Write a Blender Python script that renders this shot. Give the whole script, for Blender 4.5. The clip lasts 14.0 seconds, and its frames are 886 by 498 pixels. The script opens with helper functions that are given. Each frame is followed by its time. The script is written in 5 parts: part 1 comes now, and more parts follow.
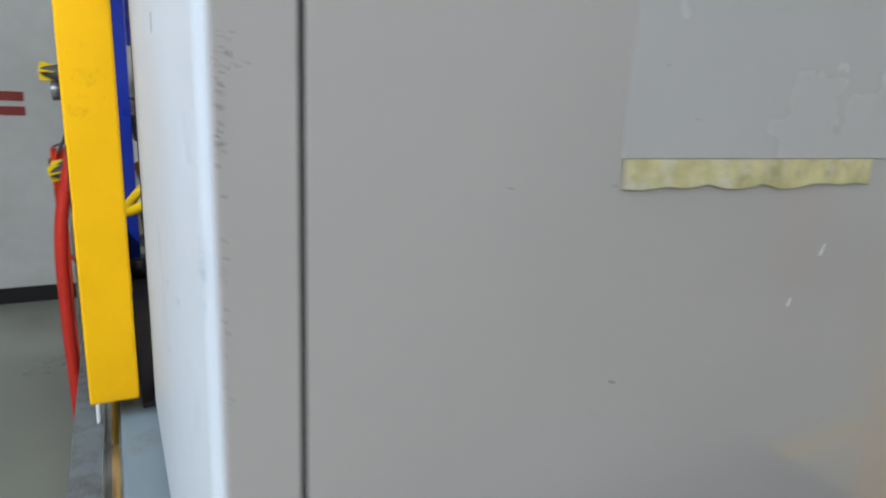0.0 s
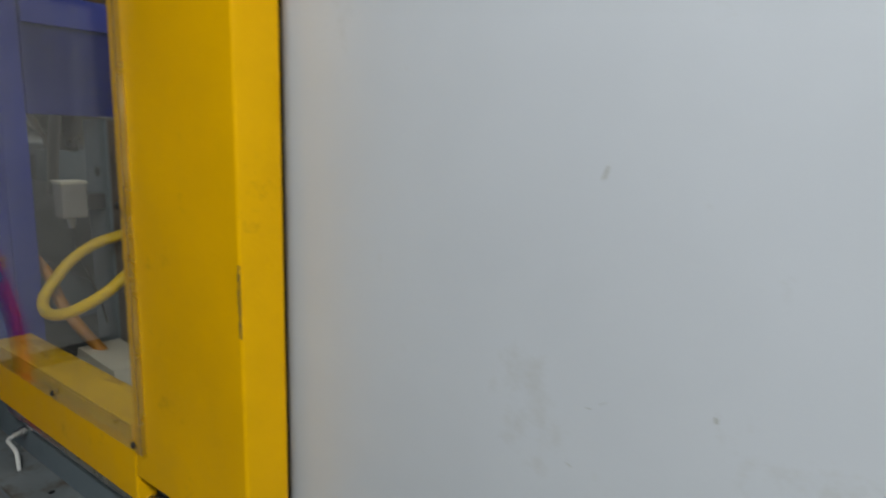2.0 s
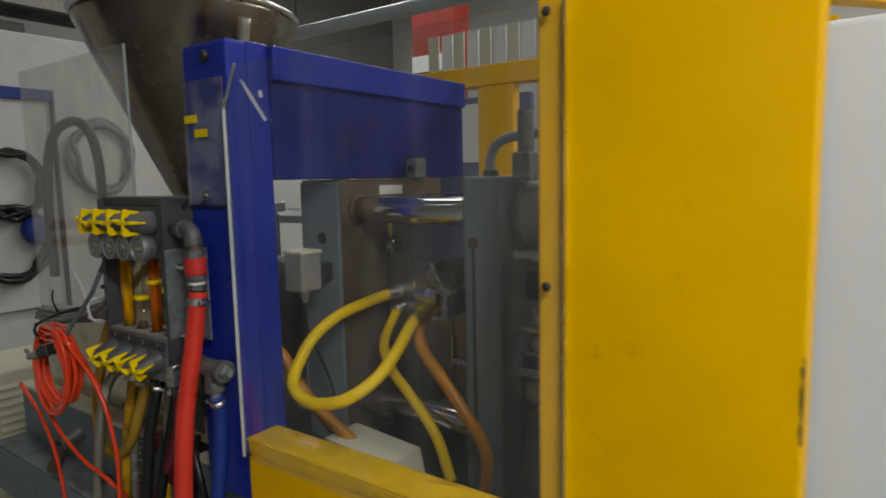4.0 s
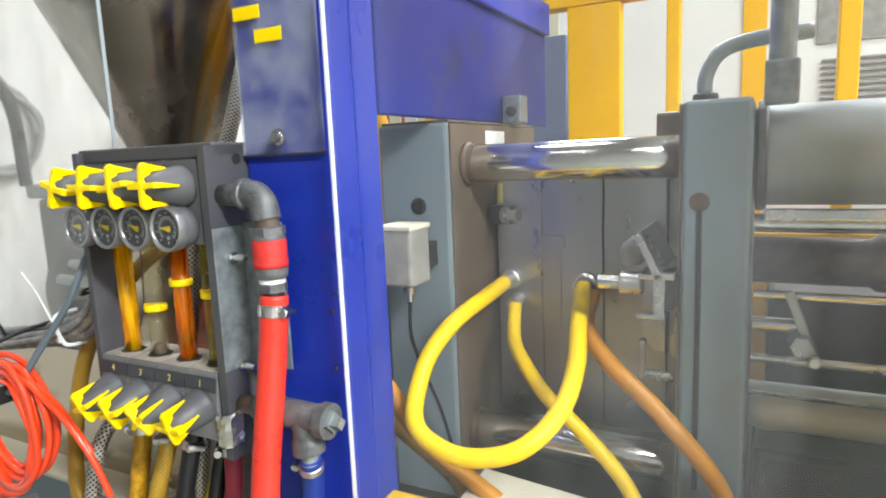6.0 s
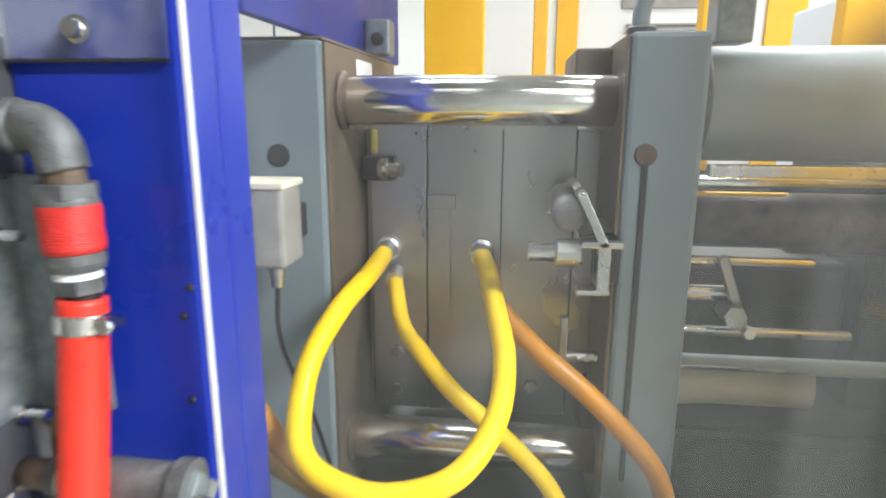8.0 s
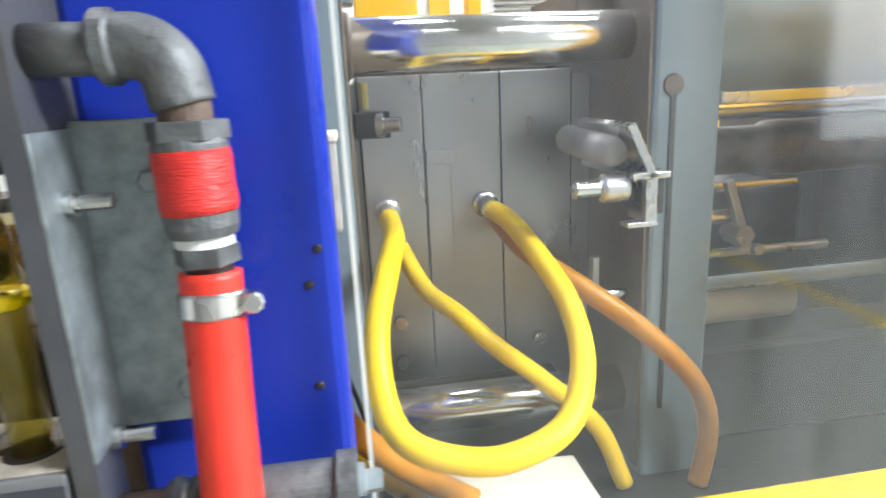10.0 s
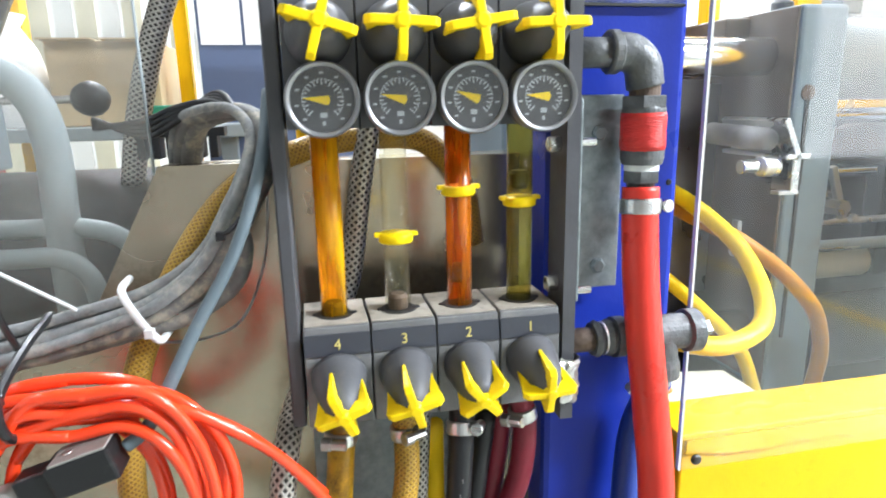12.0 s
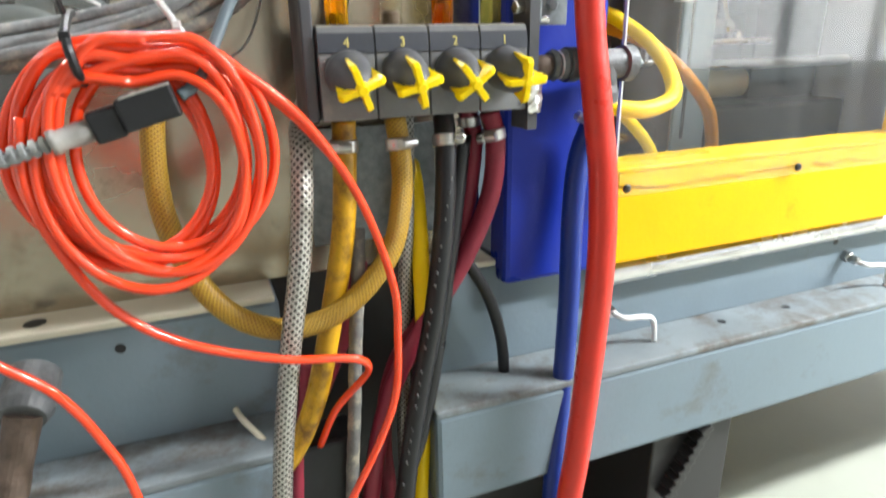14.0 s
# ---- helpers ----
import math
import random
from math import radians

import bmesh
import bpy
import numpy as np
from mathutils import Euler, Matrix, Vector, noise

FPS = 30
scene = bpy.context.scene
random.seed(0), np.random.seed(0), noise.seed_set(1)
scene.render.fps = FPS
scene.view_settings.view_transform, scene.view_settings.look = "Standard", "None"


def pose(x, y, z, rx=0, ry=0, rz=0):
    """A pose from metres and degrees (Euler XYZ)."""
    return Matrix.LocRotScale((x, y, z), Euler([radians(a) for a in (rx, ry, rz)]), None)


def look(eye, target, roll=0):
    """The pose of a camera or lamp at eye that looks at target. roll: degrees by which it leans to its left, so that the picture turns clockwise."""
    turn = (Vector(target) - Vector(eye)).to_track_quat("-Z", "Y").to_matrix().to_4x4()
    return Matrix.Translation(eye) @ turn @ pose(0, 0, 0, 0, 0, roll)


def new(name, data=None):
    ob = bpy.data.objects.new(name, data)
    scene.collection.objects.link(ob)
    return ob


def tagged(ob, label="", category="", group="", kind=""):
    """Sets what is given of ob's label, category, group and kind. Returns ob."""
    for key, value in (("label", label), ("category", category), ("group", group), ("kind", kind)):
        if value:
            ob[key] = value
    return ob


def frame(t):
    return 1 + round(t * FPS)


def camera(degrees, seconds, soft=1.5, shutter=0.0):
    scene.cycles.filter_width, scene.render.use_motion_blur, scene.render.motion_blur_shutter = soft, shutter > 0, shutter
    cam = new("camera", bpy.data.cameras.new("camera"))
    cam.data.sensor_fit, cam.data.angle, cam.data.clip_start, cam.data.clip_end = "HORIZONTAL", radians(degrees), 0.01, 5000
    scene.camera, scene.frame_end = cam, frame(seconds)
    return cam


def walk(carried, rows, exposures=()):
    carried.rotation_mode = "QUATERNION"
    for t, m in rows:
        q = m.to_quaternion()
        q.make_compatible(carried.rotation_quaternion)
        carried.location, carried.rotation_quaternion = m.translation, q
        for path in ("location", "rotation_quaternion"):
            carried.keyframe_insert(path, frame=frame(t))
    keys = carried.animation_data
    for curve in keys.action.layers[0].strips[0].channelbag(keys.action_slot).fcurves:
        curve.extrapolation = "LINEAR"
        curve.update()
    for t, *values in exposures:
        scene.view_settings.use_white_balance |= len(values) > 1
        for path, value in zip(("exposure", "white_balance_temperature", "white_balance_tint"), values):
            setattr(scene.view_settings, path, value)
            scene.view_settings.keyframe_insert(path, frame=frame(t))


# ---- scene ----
cam = camera(71.6, 14.0, 1.8, 0.5)
PATH = [
    (0, (2.327, -0.037, 1.279), (0.618, 0.893, 0.816), 2.7),
    (0.5, (2.205, -0.17, 1.299), (0.638, 0.991, 0.854), 0.4),
    (1, (2.11, -0.309, 1.323), (0.733, 1.09, 0.942), 0.7),
    (1.5, (2.025, -0.445, 1.331), (0.816, 1.102, 0.948), -0.4),
    (2, (1.954, -0.557, 1.362), (0.766, 1.013, 1.011), 1.5),
    (2.5, (1.81, -0.644, 1.373), (0.607, 0.939, 1.153), -1.3),
    (3, (1.646, -0.693, 1.396), (0.506, 0.932, 1.15), -0.2),
    (3.5, (1.491, -0.766, 1.387), (0.424, 0.908, 1.143), -1.0),
    (4, (1.332, -0.84, 1.394), (0.177, 0.777, 1.163), -1.2),
    (6.3, (0.67, -0.68, 1.331), (-0.156, 1.112, 1.005), -2.4),
    (6.5, (0.62, -0.675, 1.33), (-0.128, 1.147, 0.981), -2.3),
    (7, (0.542, -0.666, 1.337), (0.057, 1.232, 0.936), -1.7),
    (7.5, (0.533, -0.634, 1.328), (0.236, 1.296, 0.894), -0.3),
    (8, (0.532, -0.534, 1.313), (0.295, 1.401, 0.865), 0.2),
    (8.2, (0.522, -0.483, 1.305), (0.313, 1.455, 0.86), 0.9),
    (10.5, (0.178, -0.502, 1.267), (0.534, 1.398, 0.752), -3.3),
    (11, (0.047, -0.591, 1.265), (0.42, 1.313, 0.78), -3.0),
    (11.5, (-0.043, -0.663, 1.268), (0.323, 1.241, 0.775), -2.0),
    (12, (-0.101, -0.674, 1.256), (0.296, 1.232, 0.797), -1.2),
    (12.5, (-0.144, -0.696, 1.225), (0.356, 1.155, 0.656), -0.4),
    (13, (-0.194, -0.73, 1.174), (0.441, 1.075, 0.593), -0.4),
    (13.5, (-0.218, -0.774, 1.101), (0.458, 1.019, 0.528), -1.1),
    (14, (-0.246, -0.8, 1.054), (0.454, 0.956, 0.403), -1.1),
]
EXPOSURES = [(0.0, -1.2, 6100, 10), (0.6, -1.4, 6250, 10), (1.2, -1.8, 6550, 10), (2.2, -1.95, 6800, 10), (4.2, -1.65, 6950, 10),
             (5.4, -0.2, 6600, 10), (6.3, 0.55, 6500, 10), (8.2, 0.52, 6450, 10), (10.3, 0.9, 6150, 10), (12.5, 1.1, 6050, 10), (14.0, 0.98, 6450, 10)]
walk(cam, [(t, look(eye, target, roll)) for t, eye, target, roll in PATH], EXPOSURES)

# ---- world and lights ----
world = bpy.data.worlds.new("hall_world")
scene.world = world
world.use_nodes = True
world.node_tree.nodes["Background"].inputs[0].default_value = (0.9, 0.95, 1.0, 1)
world.node_tree.nodes["Background"].inputs[1].default_value = 0.02


def area_lamp(name, m, sx, sy, watts, colour):
    d = bpy.data.lights.new(name, "AREA")
    d.shape, d.size, d.size_y, d.energy, d.color = "RECTANGLE", sx, sy, watts, colour
    ob = new(name, d)
    ob.matrix_world = m
    return ob


LIGHTS = [(x, y) for y in (-2.4, 0.6, 3.6) for x in (-3.4, -0.4, 2.6, 5.6)]
# two unseen lamps added to brighten the white cover, yellow stile and end door
FILL_LAMPS = [(2.35, -1.1, 2.55), (4.4, -1.4, 3.03)]


def watts_at(x, y):
    """Watts of the hall's tubes, tuned per bay: near left very dim, far and right bright."""
    if y < 0:
        return 3 if x < 1 else 25
    if x < -2:
        return 190 if y > 3 else 24
    return 210 if y > 3 else 38


for x, y in LIGHTS:
    area_lamp("tube_light", pose(x, y, 4.35), 1.5, 0.22, watts_at(x, y), (0.93, 0.97, 1.0))
for x, y, z in FILL_LAMPS:
    area_lamp("front_fill_light", pose(x, y, z), 1.4, 0.16, 155 if x < 3 else 115, (0.93, 0.97, 1.0))


# ---- materials ----
def srgb(r, g, b):
    return tuple(((c / 255) / 12.92 if c <= 10 else ((c / 255 + 0.055) / 1.055) ** 2.4) for c in (r, g, b)) + (1,)


def mat(name, base, rough=0.5, metal=0.0, vary=0.12, scale=6.0, fine=140.0, bump=0.15, dirt=None, dirt_amount=0.0,
        dirt_scale=9.0, coat=0.0, spec=0.38, stretch=(1, 1, 1), rough_vary=0.12):
    """Painted, plastic or metal surface: base colour varied at two scales, dirt in patches, fine relief."""
    m = bpy.data.materials.new(name)
    m.use_nodes = True
    nt = m.node_tree
    b = nt.nodes["Principled BSDF"]
    tc = nt.nodes.new("ShaderNodeTexCoord")
    mp = nt.nodes.new("ShaderNodeMapping")
    mp.inputs["Scale"].default_value = stretch
    nt.links.new(tc.outputs["Object"], mp.inputs["Vector"])

    def noise_tex(s, detail=4.0, rough_n=0.6):
        n = nt.nodes.new("ShaderNodeTexNoise")
        n.inputs["Scale"].default_value, n.inputs["Detail"].default_value = s, detail
        n.inputs["Roughness"].default_value = rough_n
        nt.links.new(mp.outputs["Vector"], n.inputs["Vector"])
        return n

    def ramp(src, lo, hi, a=0.0, z=1.0):
        r = nt.nodes.new("ShaderNodeMapRange")
        r.inputs["From Min"].default_value, r.inputs["From Max"].default_value = lo, hi
        r.inputs["To Min"].default_value, r.inputs["To Max"].default_value = a, z
        nt.links.new(src, r.inputs["Value"])
        return r.outputs["Result"]

    def mix(fac, a, c, kind="MIX"):
        x = nt.nodes.new("ShaderNodeMix")
        x.data_type, x.blend_type = "RGBA", kind
        for sock, v in (("A", a), ("B", c)):
            s = [i for i in x.inputs if i.name == sock and i.type == "RGBA"][0]
            if isinstance(v, tuple):
                s.default_value = v
            else:
                nt.links.new(v, s)
        if isinstance(fac, float):
            x.inputs[0].default_value = fac
        else:
            nt.links.new(fac, x.inputs[0])
        return [o for o in x.outputs if o.type == "RGBA"][0]

    big, small = noise_tex(scale), noise_tex(fine, 2.0)
    dark = tuple(c * (1 - vary * 1.6) for c in base[:3]) + (1,)
    light = tuple(min(1, c * (1 + vary)) for c in base[:3]) + (1,)
    col = mix(ramp(big.outputs["Fac"], 0.3, 0.7), dark, light)
    col = mix(ramp(small.outputs["Fac"], 0.3, 0.7, 0.0, 0.35), col, base)
    if dirt and dirt_amount > 0:
        d = noise_tex(dirt_scale, 8.0, 0.72)
        col = mix(ramp(d.outputs["Fac"], 0.66 - 0.3 * dirt_amount, 0.78 - 0.2 * dirt_amount, 0.0, min(1.0, 0.35 + dirt_amount)), col, dirt)
    nt.links.new(col, b.inputs["Base Color"])
    nt.links.new(ramp(big.outputs["Fac"], 0.3, 0.7, max(0.02, rough - rough_vary), min(1, rough + rough_vary)), b.inputs["Roughness"])
    b.inputs["Metallic"].default_value = metal
    b.inputs["Specular IOR Level"].default_value = spec
    b.inputs["Coat Weight"].default_value = coat
    if bump:
        bp = nt.nodes.new("ShaderNodeBump")
        bp.inputs["Strength"].default_value, bp.inputs["Distance"].default_value = bump, 0.002
        nt.links.new(small.outputs["Fac"], bp.inputs["Height"])
        nt.links.new(bp.outputs["Normal"], b.inputs["Normal"])
    return m


def see_through(name, tint, haze, haze_colour, rough=0.04, scale=3.0, streak=(6, 6, 0.7), low=0.35, high=0.75):
    """Clear plastic sheet or tube: clear body, glossy face and a smeared film of haze."""
    m = bpy.data.materials.new(name)
    m.use_nodes = True
    nt = m.node_tree
    nt.nodes.clear()
    out = nt.nodes.new("ShaderNodeOutputMaterial")
    tr = nt.nodes.new("ShaderNodeBsdfTransparent")
    tr.inputs[0].default_value = tint
    gl = nt.nodes.new("ShaderNodeBsdfGlossy")
    gl.inputs["Roughness"].default_value = rough
    df = nt.nodes.new("ShaderNodeBsdfDiffuse")
    df.inputs[0].default_value = haze_colour
    lw = nt.nodes.new("ShaderNodeLayerWeight")
    lw.inputs[0].default_value = 0.5
    pw = nt.nodes.new("ShaderNodeMath")
    pw.operation = "POWER"
    pw.inputs[1].default_value = 3.5
    fr = nt.nodes.new("ShaderNodeMapRange")
    fr.inputs["To Min"].default_value, fr.inputs["To Max"].default_value = 0.035, 0.75
    nt.links.new(lw.outputs["Facing"], pw.inputs[0])
    nt.links.new(pw.outputs[0], fr.inputs["Value"])
    tc = nt.nodes.new("ShaderNodeTexCoord")
    mp = nt.nodes.new("ShaderNodeMapping")
    mp.inputs["Scale"].default_value = streak
    n = nt.nodes.new("ShaderNodeTexNoise")
    n.inputs["Scale"].default_value, n.inputs["Detail"].default_value = scale, 5.0
    r = nt.nodes.new("ShaderNodeMapRange")
    r.inputs["From Min"].default_value, r.inputs["From Max"].default_value = low, high
    r.inputs["To Min"].default_value, r.inputs["To Max"].default_value = haze * 0.35, haze * 1.5
    a, c = nt.nodes.new("ShaderNodeMixShader"), nt.nodes.new("ShaderNodeMixShader")
    L = nt.links.new
    L(tc.outputs["Object"], mp.inputs["Vector"]), L(mp.outputs["Vector"], n.inputs["Vector"])
    L(n.outputs["Fac"], r.inputs["Value"]), L(r.outputs["Result"], a.inputs[0])
    L(tr.outputs[0], a.inputs[1]), L(df.outputs[0], a.inputs[2])
    L(fr.outputs[0], c.inputs[0]), L(a.outputs[0], c.inputs[1]), L(gl.outputs[0], c.inputs[2])
    L(c.outputs[0], out.inputs[0])
    return m


def braid(name, a, c, metal=0.0, rough=0.4, around=12.0, along=170.0):
    """Woven hose cover: crossing helical strands over the hose's own length and girth."""
    m = bpy.data.materials.new(name)
    m.use_nodes = True
    nt = m.node_tree
    b = nt.nodes["Principled BSDF"]
    uv = nt.nodes.new("ShaderNodeUVMap")
    uv.uv_map = "UVMap"
    sep = nt.nodes.new("ShaderNodeSeparateXYZ")
    nt.links.new(uv.outputs[0], sep.inputs[0])

    def op(kind, p, q):
        n = nt.nodes.new("ShaderNodeMath")
        n.operation = kind
        for i, v in enumerate((p, q)):
            if isinstance(v, (int, float)):
                n.inputs[i].default_value = v
            else:
                nt.links.new(v, n.inputs[i])
        return n.outputs[0]

    u, v = op("MULTIPLY", sep.outputs[0], around * 2 * math.pi), op("MULTIPLY", sep.outputs[1], along * 2 * math.pi)
    s1, s2 = op("SINE", op("ADD", u, v), 0), op("SINE", op("SUBTRACT", u, v), 0)
    h = op("MAXIMUM", s1, s2)
    r = nt.nodes.new("ShaderNodeMapRange")
    r.inputs["From Min"].default_value, r.inputs["From Max"].default_value = -0.3, 0.75
    nt.links.new(h, r.inputs["Value"])
    x = nt.nodes.new("ShaderNodeMix")
    x.data_type = "RGBA"
    x.inputs[6].default_value, x.inputs[7].default_value = a, c
    nt.links.new(r.outputs["Result"], x.inputs[0])
    nt.links.new(x.outputs[2], b.inputs["Base Color"])
    b.inputs["Metallic"].default_value, b.inputs["Roughness"].default_value = metal, rough
    bp = nt.nodes.new("ShaderNodeBump")
    bp.inputs["Strength"].default_value, bp.inputs["Distance"].default_value = 0.6, 0.001
    nt.links.new(r.outputs["Result"], bp.inputs["Height"])
    nt.links.new(bp.outputs["Normal"], b.inputs["Normal"])
    return m


GRIME = (0.05, 0.035, 0.02, 1)
M_yellow = mat("yellow_paint", (0.80, 0.430, 0.0, 1), 0.42, vary=0.06, spec=0.15, dirt=(0.25, 0.13, 0.01, 1), dirt_amount=0.18, dirt_scale=7)
M_yellow_dirty = mat("greasy_yellow_paint", (0.79, 0.47, 0.002, 1), 0.33, vary=0.15, spec=0.35, scale=14, dirt=(0.22, 0.10, 0.008, 1), dirt_amount=0.42, dirt_scale=20, bump=0.5, stretch=(0.35, 1, 1))
M_white = mat("white_enamel", (0.545, 0.590, 0.650, 1), 0.42, vary=0.035, scale=2.5, dirt=(0.42, 0.43, 0.42, 1), dirt_amount=0.22, dirt_scale=5, bump=0.06)
M_grey = mat("beige_grey_enamel", (0.362, 0.340, 0.328, 1), 0.11, vary=0.03, scale=3, bump=0.02, dirt=(0.30, 0.28, 0.26, 1), dirt_amount=0.15, dirt_scale=6, rough_vary=0.05)
M_patch = mat("lighter_grey_film", (0.375, 0.37, 0.365, 1), 0.25, vary=0.02, bump=0.03)
M_tape = mat("old_yellowed_tape", (0.47, 0.43, 0.22, 1), 0.45, vary=0.25, scale=45, dirt=(0.55, 0.53, 0.47, 1), dirt_amount=0.5, dirt_scale=30)
M_black_mark = mat("black_scuff", (0.03, 0.03, 0.035, 1), 0.6)
M_smudge = mat("grey_smudge", (0.42, 0.445, 0.46, 1), 0.5)
M_blue = mat("blue_paint", (0.011, 0.030, 0.31, 1), 0.36, spec=0.3, vary=0.08, dirt=(0.02, 0.03, 0.16, 1), dirt_amount=0.2, dirt_scale=9)
# darker copy of the blue paint with grime, shade put into its colour
M_blue_shaded = mat("shaded_grimy_blue_paint", (0.008, 0.016, 0.17, 1), 0.45, spec=0.2, vary=0.15, dirt=(0.015, 0.018, 0.06, 1), dirt_amount=0.4, dirt_scale=7)
M_steelblue = mat("blue_grey_machine_paint", (0.155, 0.20, 0.23, 1), 0.5, vary=0.08, scale=5, dirt=(0.10, 0.09, 0.075, 1), dirt_amount=0.28, dirt_scale=7)
M_ledge = mat("stained_ledge_paint", (0.165, 0.19, 0.20, 1), 0.55, vary=0.15, scale=12, dirt=(0.085, 0.07, 0.055, 1), dirt_amount=0.6, dirt_scale=11)
M_platen = mat("platen_paint", (0.165, 0.205, 0.225, 1), 0.45, vary=0.06, dirt=(0.13, 0.10, 0.07, 1), dirt_amount=0.2)
M_rusty_top = mat("rusty_platen_face", (0.15, 0.115, 0.085, 1), 0.5, 0.3, vary=0.2, scale=12, dirt=(0.13, 0.08, 0.04, 1), dirt_amount=0.4)
M_mold = mat("ground_mould_steel", (0.40, 0.39, 0.39, 1), 0.33, 1.0, vary=0.10, scale=7, bump=0.0, stretch=(1, 1, 0.5))
# real dark steel, and also sheets whose dark colour stands in for shade
M_dark = mat("dark_steel_and_shade", (0.026, 0.025, 0.024, 1), 0.45, 0.0, vary=0.25, bump=0.0)
M_chrome = mat("polished_chrome", (0.72, 0.70, 0.67, 1), 0.18, 1.0, vary=0.08, scale=20, bump=0.02, rough_vary=0.05)
M_steel = mat("bright_steel", (0.62, 0.61, 0.59, 1), 0.28, 1.0, vary=0.12)
M_galv = mat("galvanised_steel", (0.26, 0.29, 0.30, 1), 0.45, 0.6, vary=0.25, scale=60, fine=220, dirt=(0.17, 0.18, 0.18, 1), dirt_amount=0.4, dirt_scale=40)
M_iron = mat("black_malleable_iron", (0.115, 0.118, 0.12, 1), 0.5, 0.35, vary=0.3, scale=40, bump=0.6, dirt=(0.21, 0.2, 0.19, 1), dirt_amount=0.3, dirt_scale=50)
M_rust = mat("rusty_pipe", (0.12, 0.085, 0.065, 1), 0.55, 0.4, vary=0.3, scale=50, bump=0.6)
M_plastic = mat("dark_grey_plastic", (0.085, 0.085, 0.09, 1), 0.5, vary=0.12, scale=20, dirt=(0.17, 0.155, 0.135, 1), dirt_amount=0.22, dirt_scale=22)
M_block = mat("dusty_grey_plastic", (0.145, 0.145, 0.145, 1), 0.6, vary=0.15, scale=20, dirt=(0.24, 0.225, 0.20, 1), dirt_amount=0.35, dirt_scale=22)
M_plate = mat("charcoal_painted_plate", (0.062, 0.062, 0.068, 1), 0.45, vary=0.12, scale=20, dirt=(0.15, 0.15, 0.15, 1), dirt_amount=0.12, dirt_scale=30)
M_dusty = mat("dusty_plastic_top", (0.36, 0.325, 0.27, 1), 0.75, vary=0.25, scale=35, dirt=(0.085, 0.085, 0.085, 1), dirt_amount=0.3, dirt_scale=40)
M_stripe = mat("dark_label_strip", (0.045, 0.048, 0.058, 1), 0.4, vary=0.1)
M_yplastic = mat("yellow_plastic", (0.88, 0.62, 0.0, 1), 0.38, spec=0.2, vary=0.05, dirt=(0.4, 0.26, 0.02, 1), dirt_amount=0.12, dirt_scale=30)
M_gold = mat("gold_print", (0.62, 0.52, 0.16, 1), 0.5)
M_dial = mat("black_dial_face", (0.045, 0.045, 0.05, 1), 0.5, vary=0.2, scale=30, dirt=(0.14, 0.135, 0.125, 1), dirt_amount=0.3, dirt_scale=60)
M_bezel = mat("satin_bezel", (0.28, 0.28, 0.29, 1), 0.35, 0.7, vary=0.1)
M_print = mat("pale_print", (0.42, 0.45, 0.46, 1), 0.5)
M_faded = mat("faded_print", (0.11, 0.11, 0.11, 1), 0.6)
M_red = mat("red_rubber_hose", (0.62, 0.035, 0.02, 1), 0.36, vary=0.08, scale=20, dirt=(0.33, 0.03, 0.02, 1), dirt_amount=0.2, dirt_scale=25)
M_tape_red = mat("red_tape_wrap", (0.58, 0.03, 0.025, 1), 0.38, vary=0.15, scale=30, stretch=(1, 1, 6), bump=0.8)
M_bluehose = mat("blue_rubber_hose", (0.012, 0.035, 0.22, 1), 0.4, vary=0.1)
M_maroon = mat("maroon_hose", (0.20, 0.015, 0.03, 1), 0.5, vary=0.12, scale=30)
M_blackhose = mat("black_rubber_hose", (0.011, 0.011, 0.012, 1), 0.34, vary=0.15)
M_yhose = mat("yellow_hose", (0.85, 0.56, 0.003, 1), 0.42, spec=0.25, vary=0.08, scale=12, dirt=(0.42, 0.27, 0.04, 1), dirt_amount=0.2, dirt_scale=16)
M_yhose_dirty = mat("stained_yellow_hose", (0.50, 0.265, 0.008, 1), 0.38, vary=0.3, scale=18, dirt=(0.10, 0.045, 0.008, 1), dirt_amount=0.6, dirt_scale=24)
M_amber = mat("amber_hose", (0.46, 0.185, 0.006, 1), 0.4, vary=0.15, scale=18, dirt=(0.18, 0.08, 0.02, 1), dirt_amount=0.3)
M_orange = mat("orange_air_tube", (0.80, 0.055, 0.012, 1), 0.16, vary=0.06, bump=0.02, coat=0.4)
M_cable = mat("dusty_grey_cable", (0.22, 0.225, 0.225, 1), 0.7, vary=0.3, scale=45, dirt=(0.36, 0.34, 0.29, 1), dirt_amount=0.55, dirt_scale=55, bump=0.6)
M_cable_dirty = mat("dirty_grey_cable", (0.15, 0.145, 0.135, 1), 0.7, vary=0.3, scale=40, dirt=(0.38, 0.34, 0.25, 1), dirt_amount=0.55, dirt_scale=45, bump=0.6)
M_cable_blue = mat("blue_grey_cable", (0.10, 0.128, 0.145, 1), 0.5, vary=0.15, dirt=(0.2, 0.2, 0.19, 1), dirt_amount=0.2, dirt_scale=40)
M_black = mat("black_plastic", (0.012, 0.012, 0.013, 1), 0.4, vary=0.15, dirt=(0.07, 0.07, 0.065, 1), dirt_amount=0.2, dirt_scale=40)
M_dust_grey = mat("scuffed_grey_plastic", (0.27, 0.255, 0.235, 1), 0.5, vary=0.2, scale=40)
M_whiteplastic = mat("white_nylon", (0.68, 0.69, 0.68, 1), 0.4, vary=0.05)
M_sheet = mat("brushed_stainless_sheet", (0.50, 0.435, 0.335, 1), 0.24, 0.95, vary=0.16, scale=4, bump=0.05, dirt=(0.17, 0.13, 0.085, 1), dirt_amount=0.42, dirt_scale=8, rough_vary=0.08)
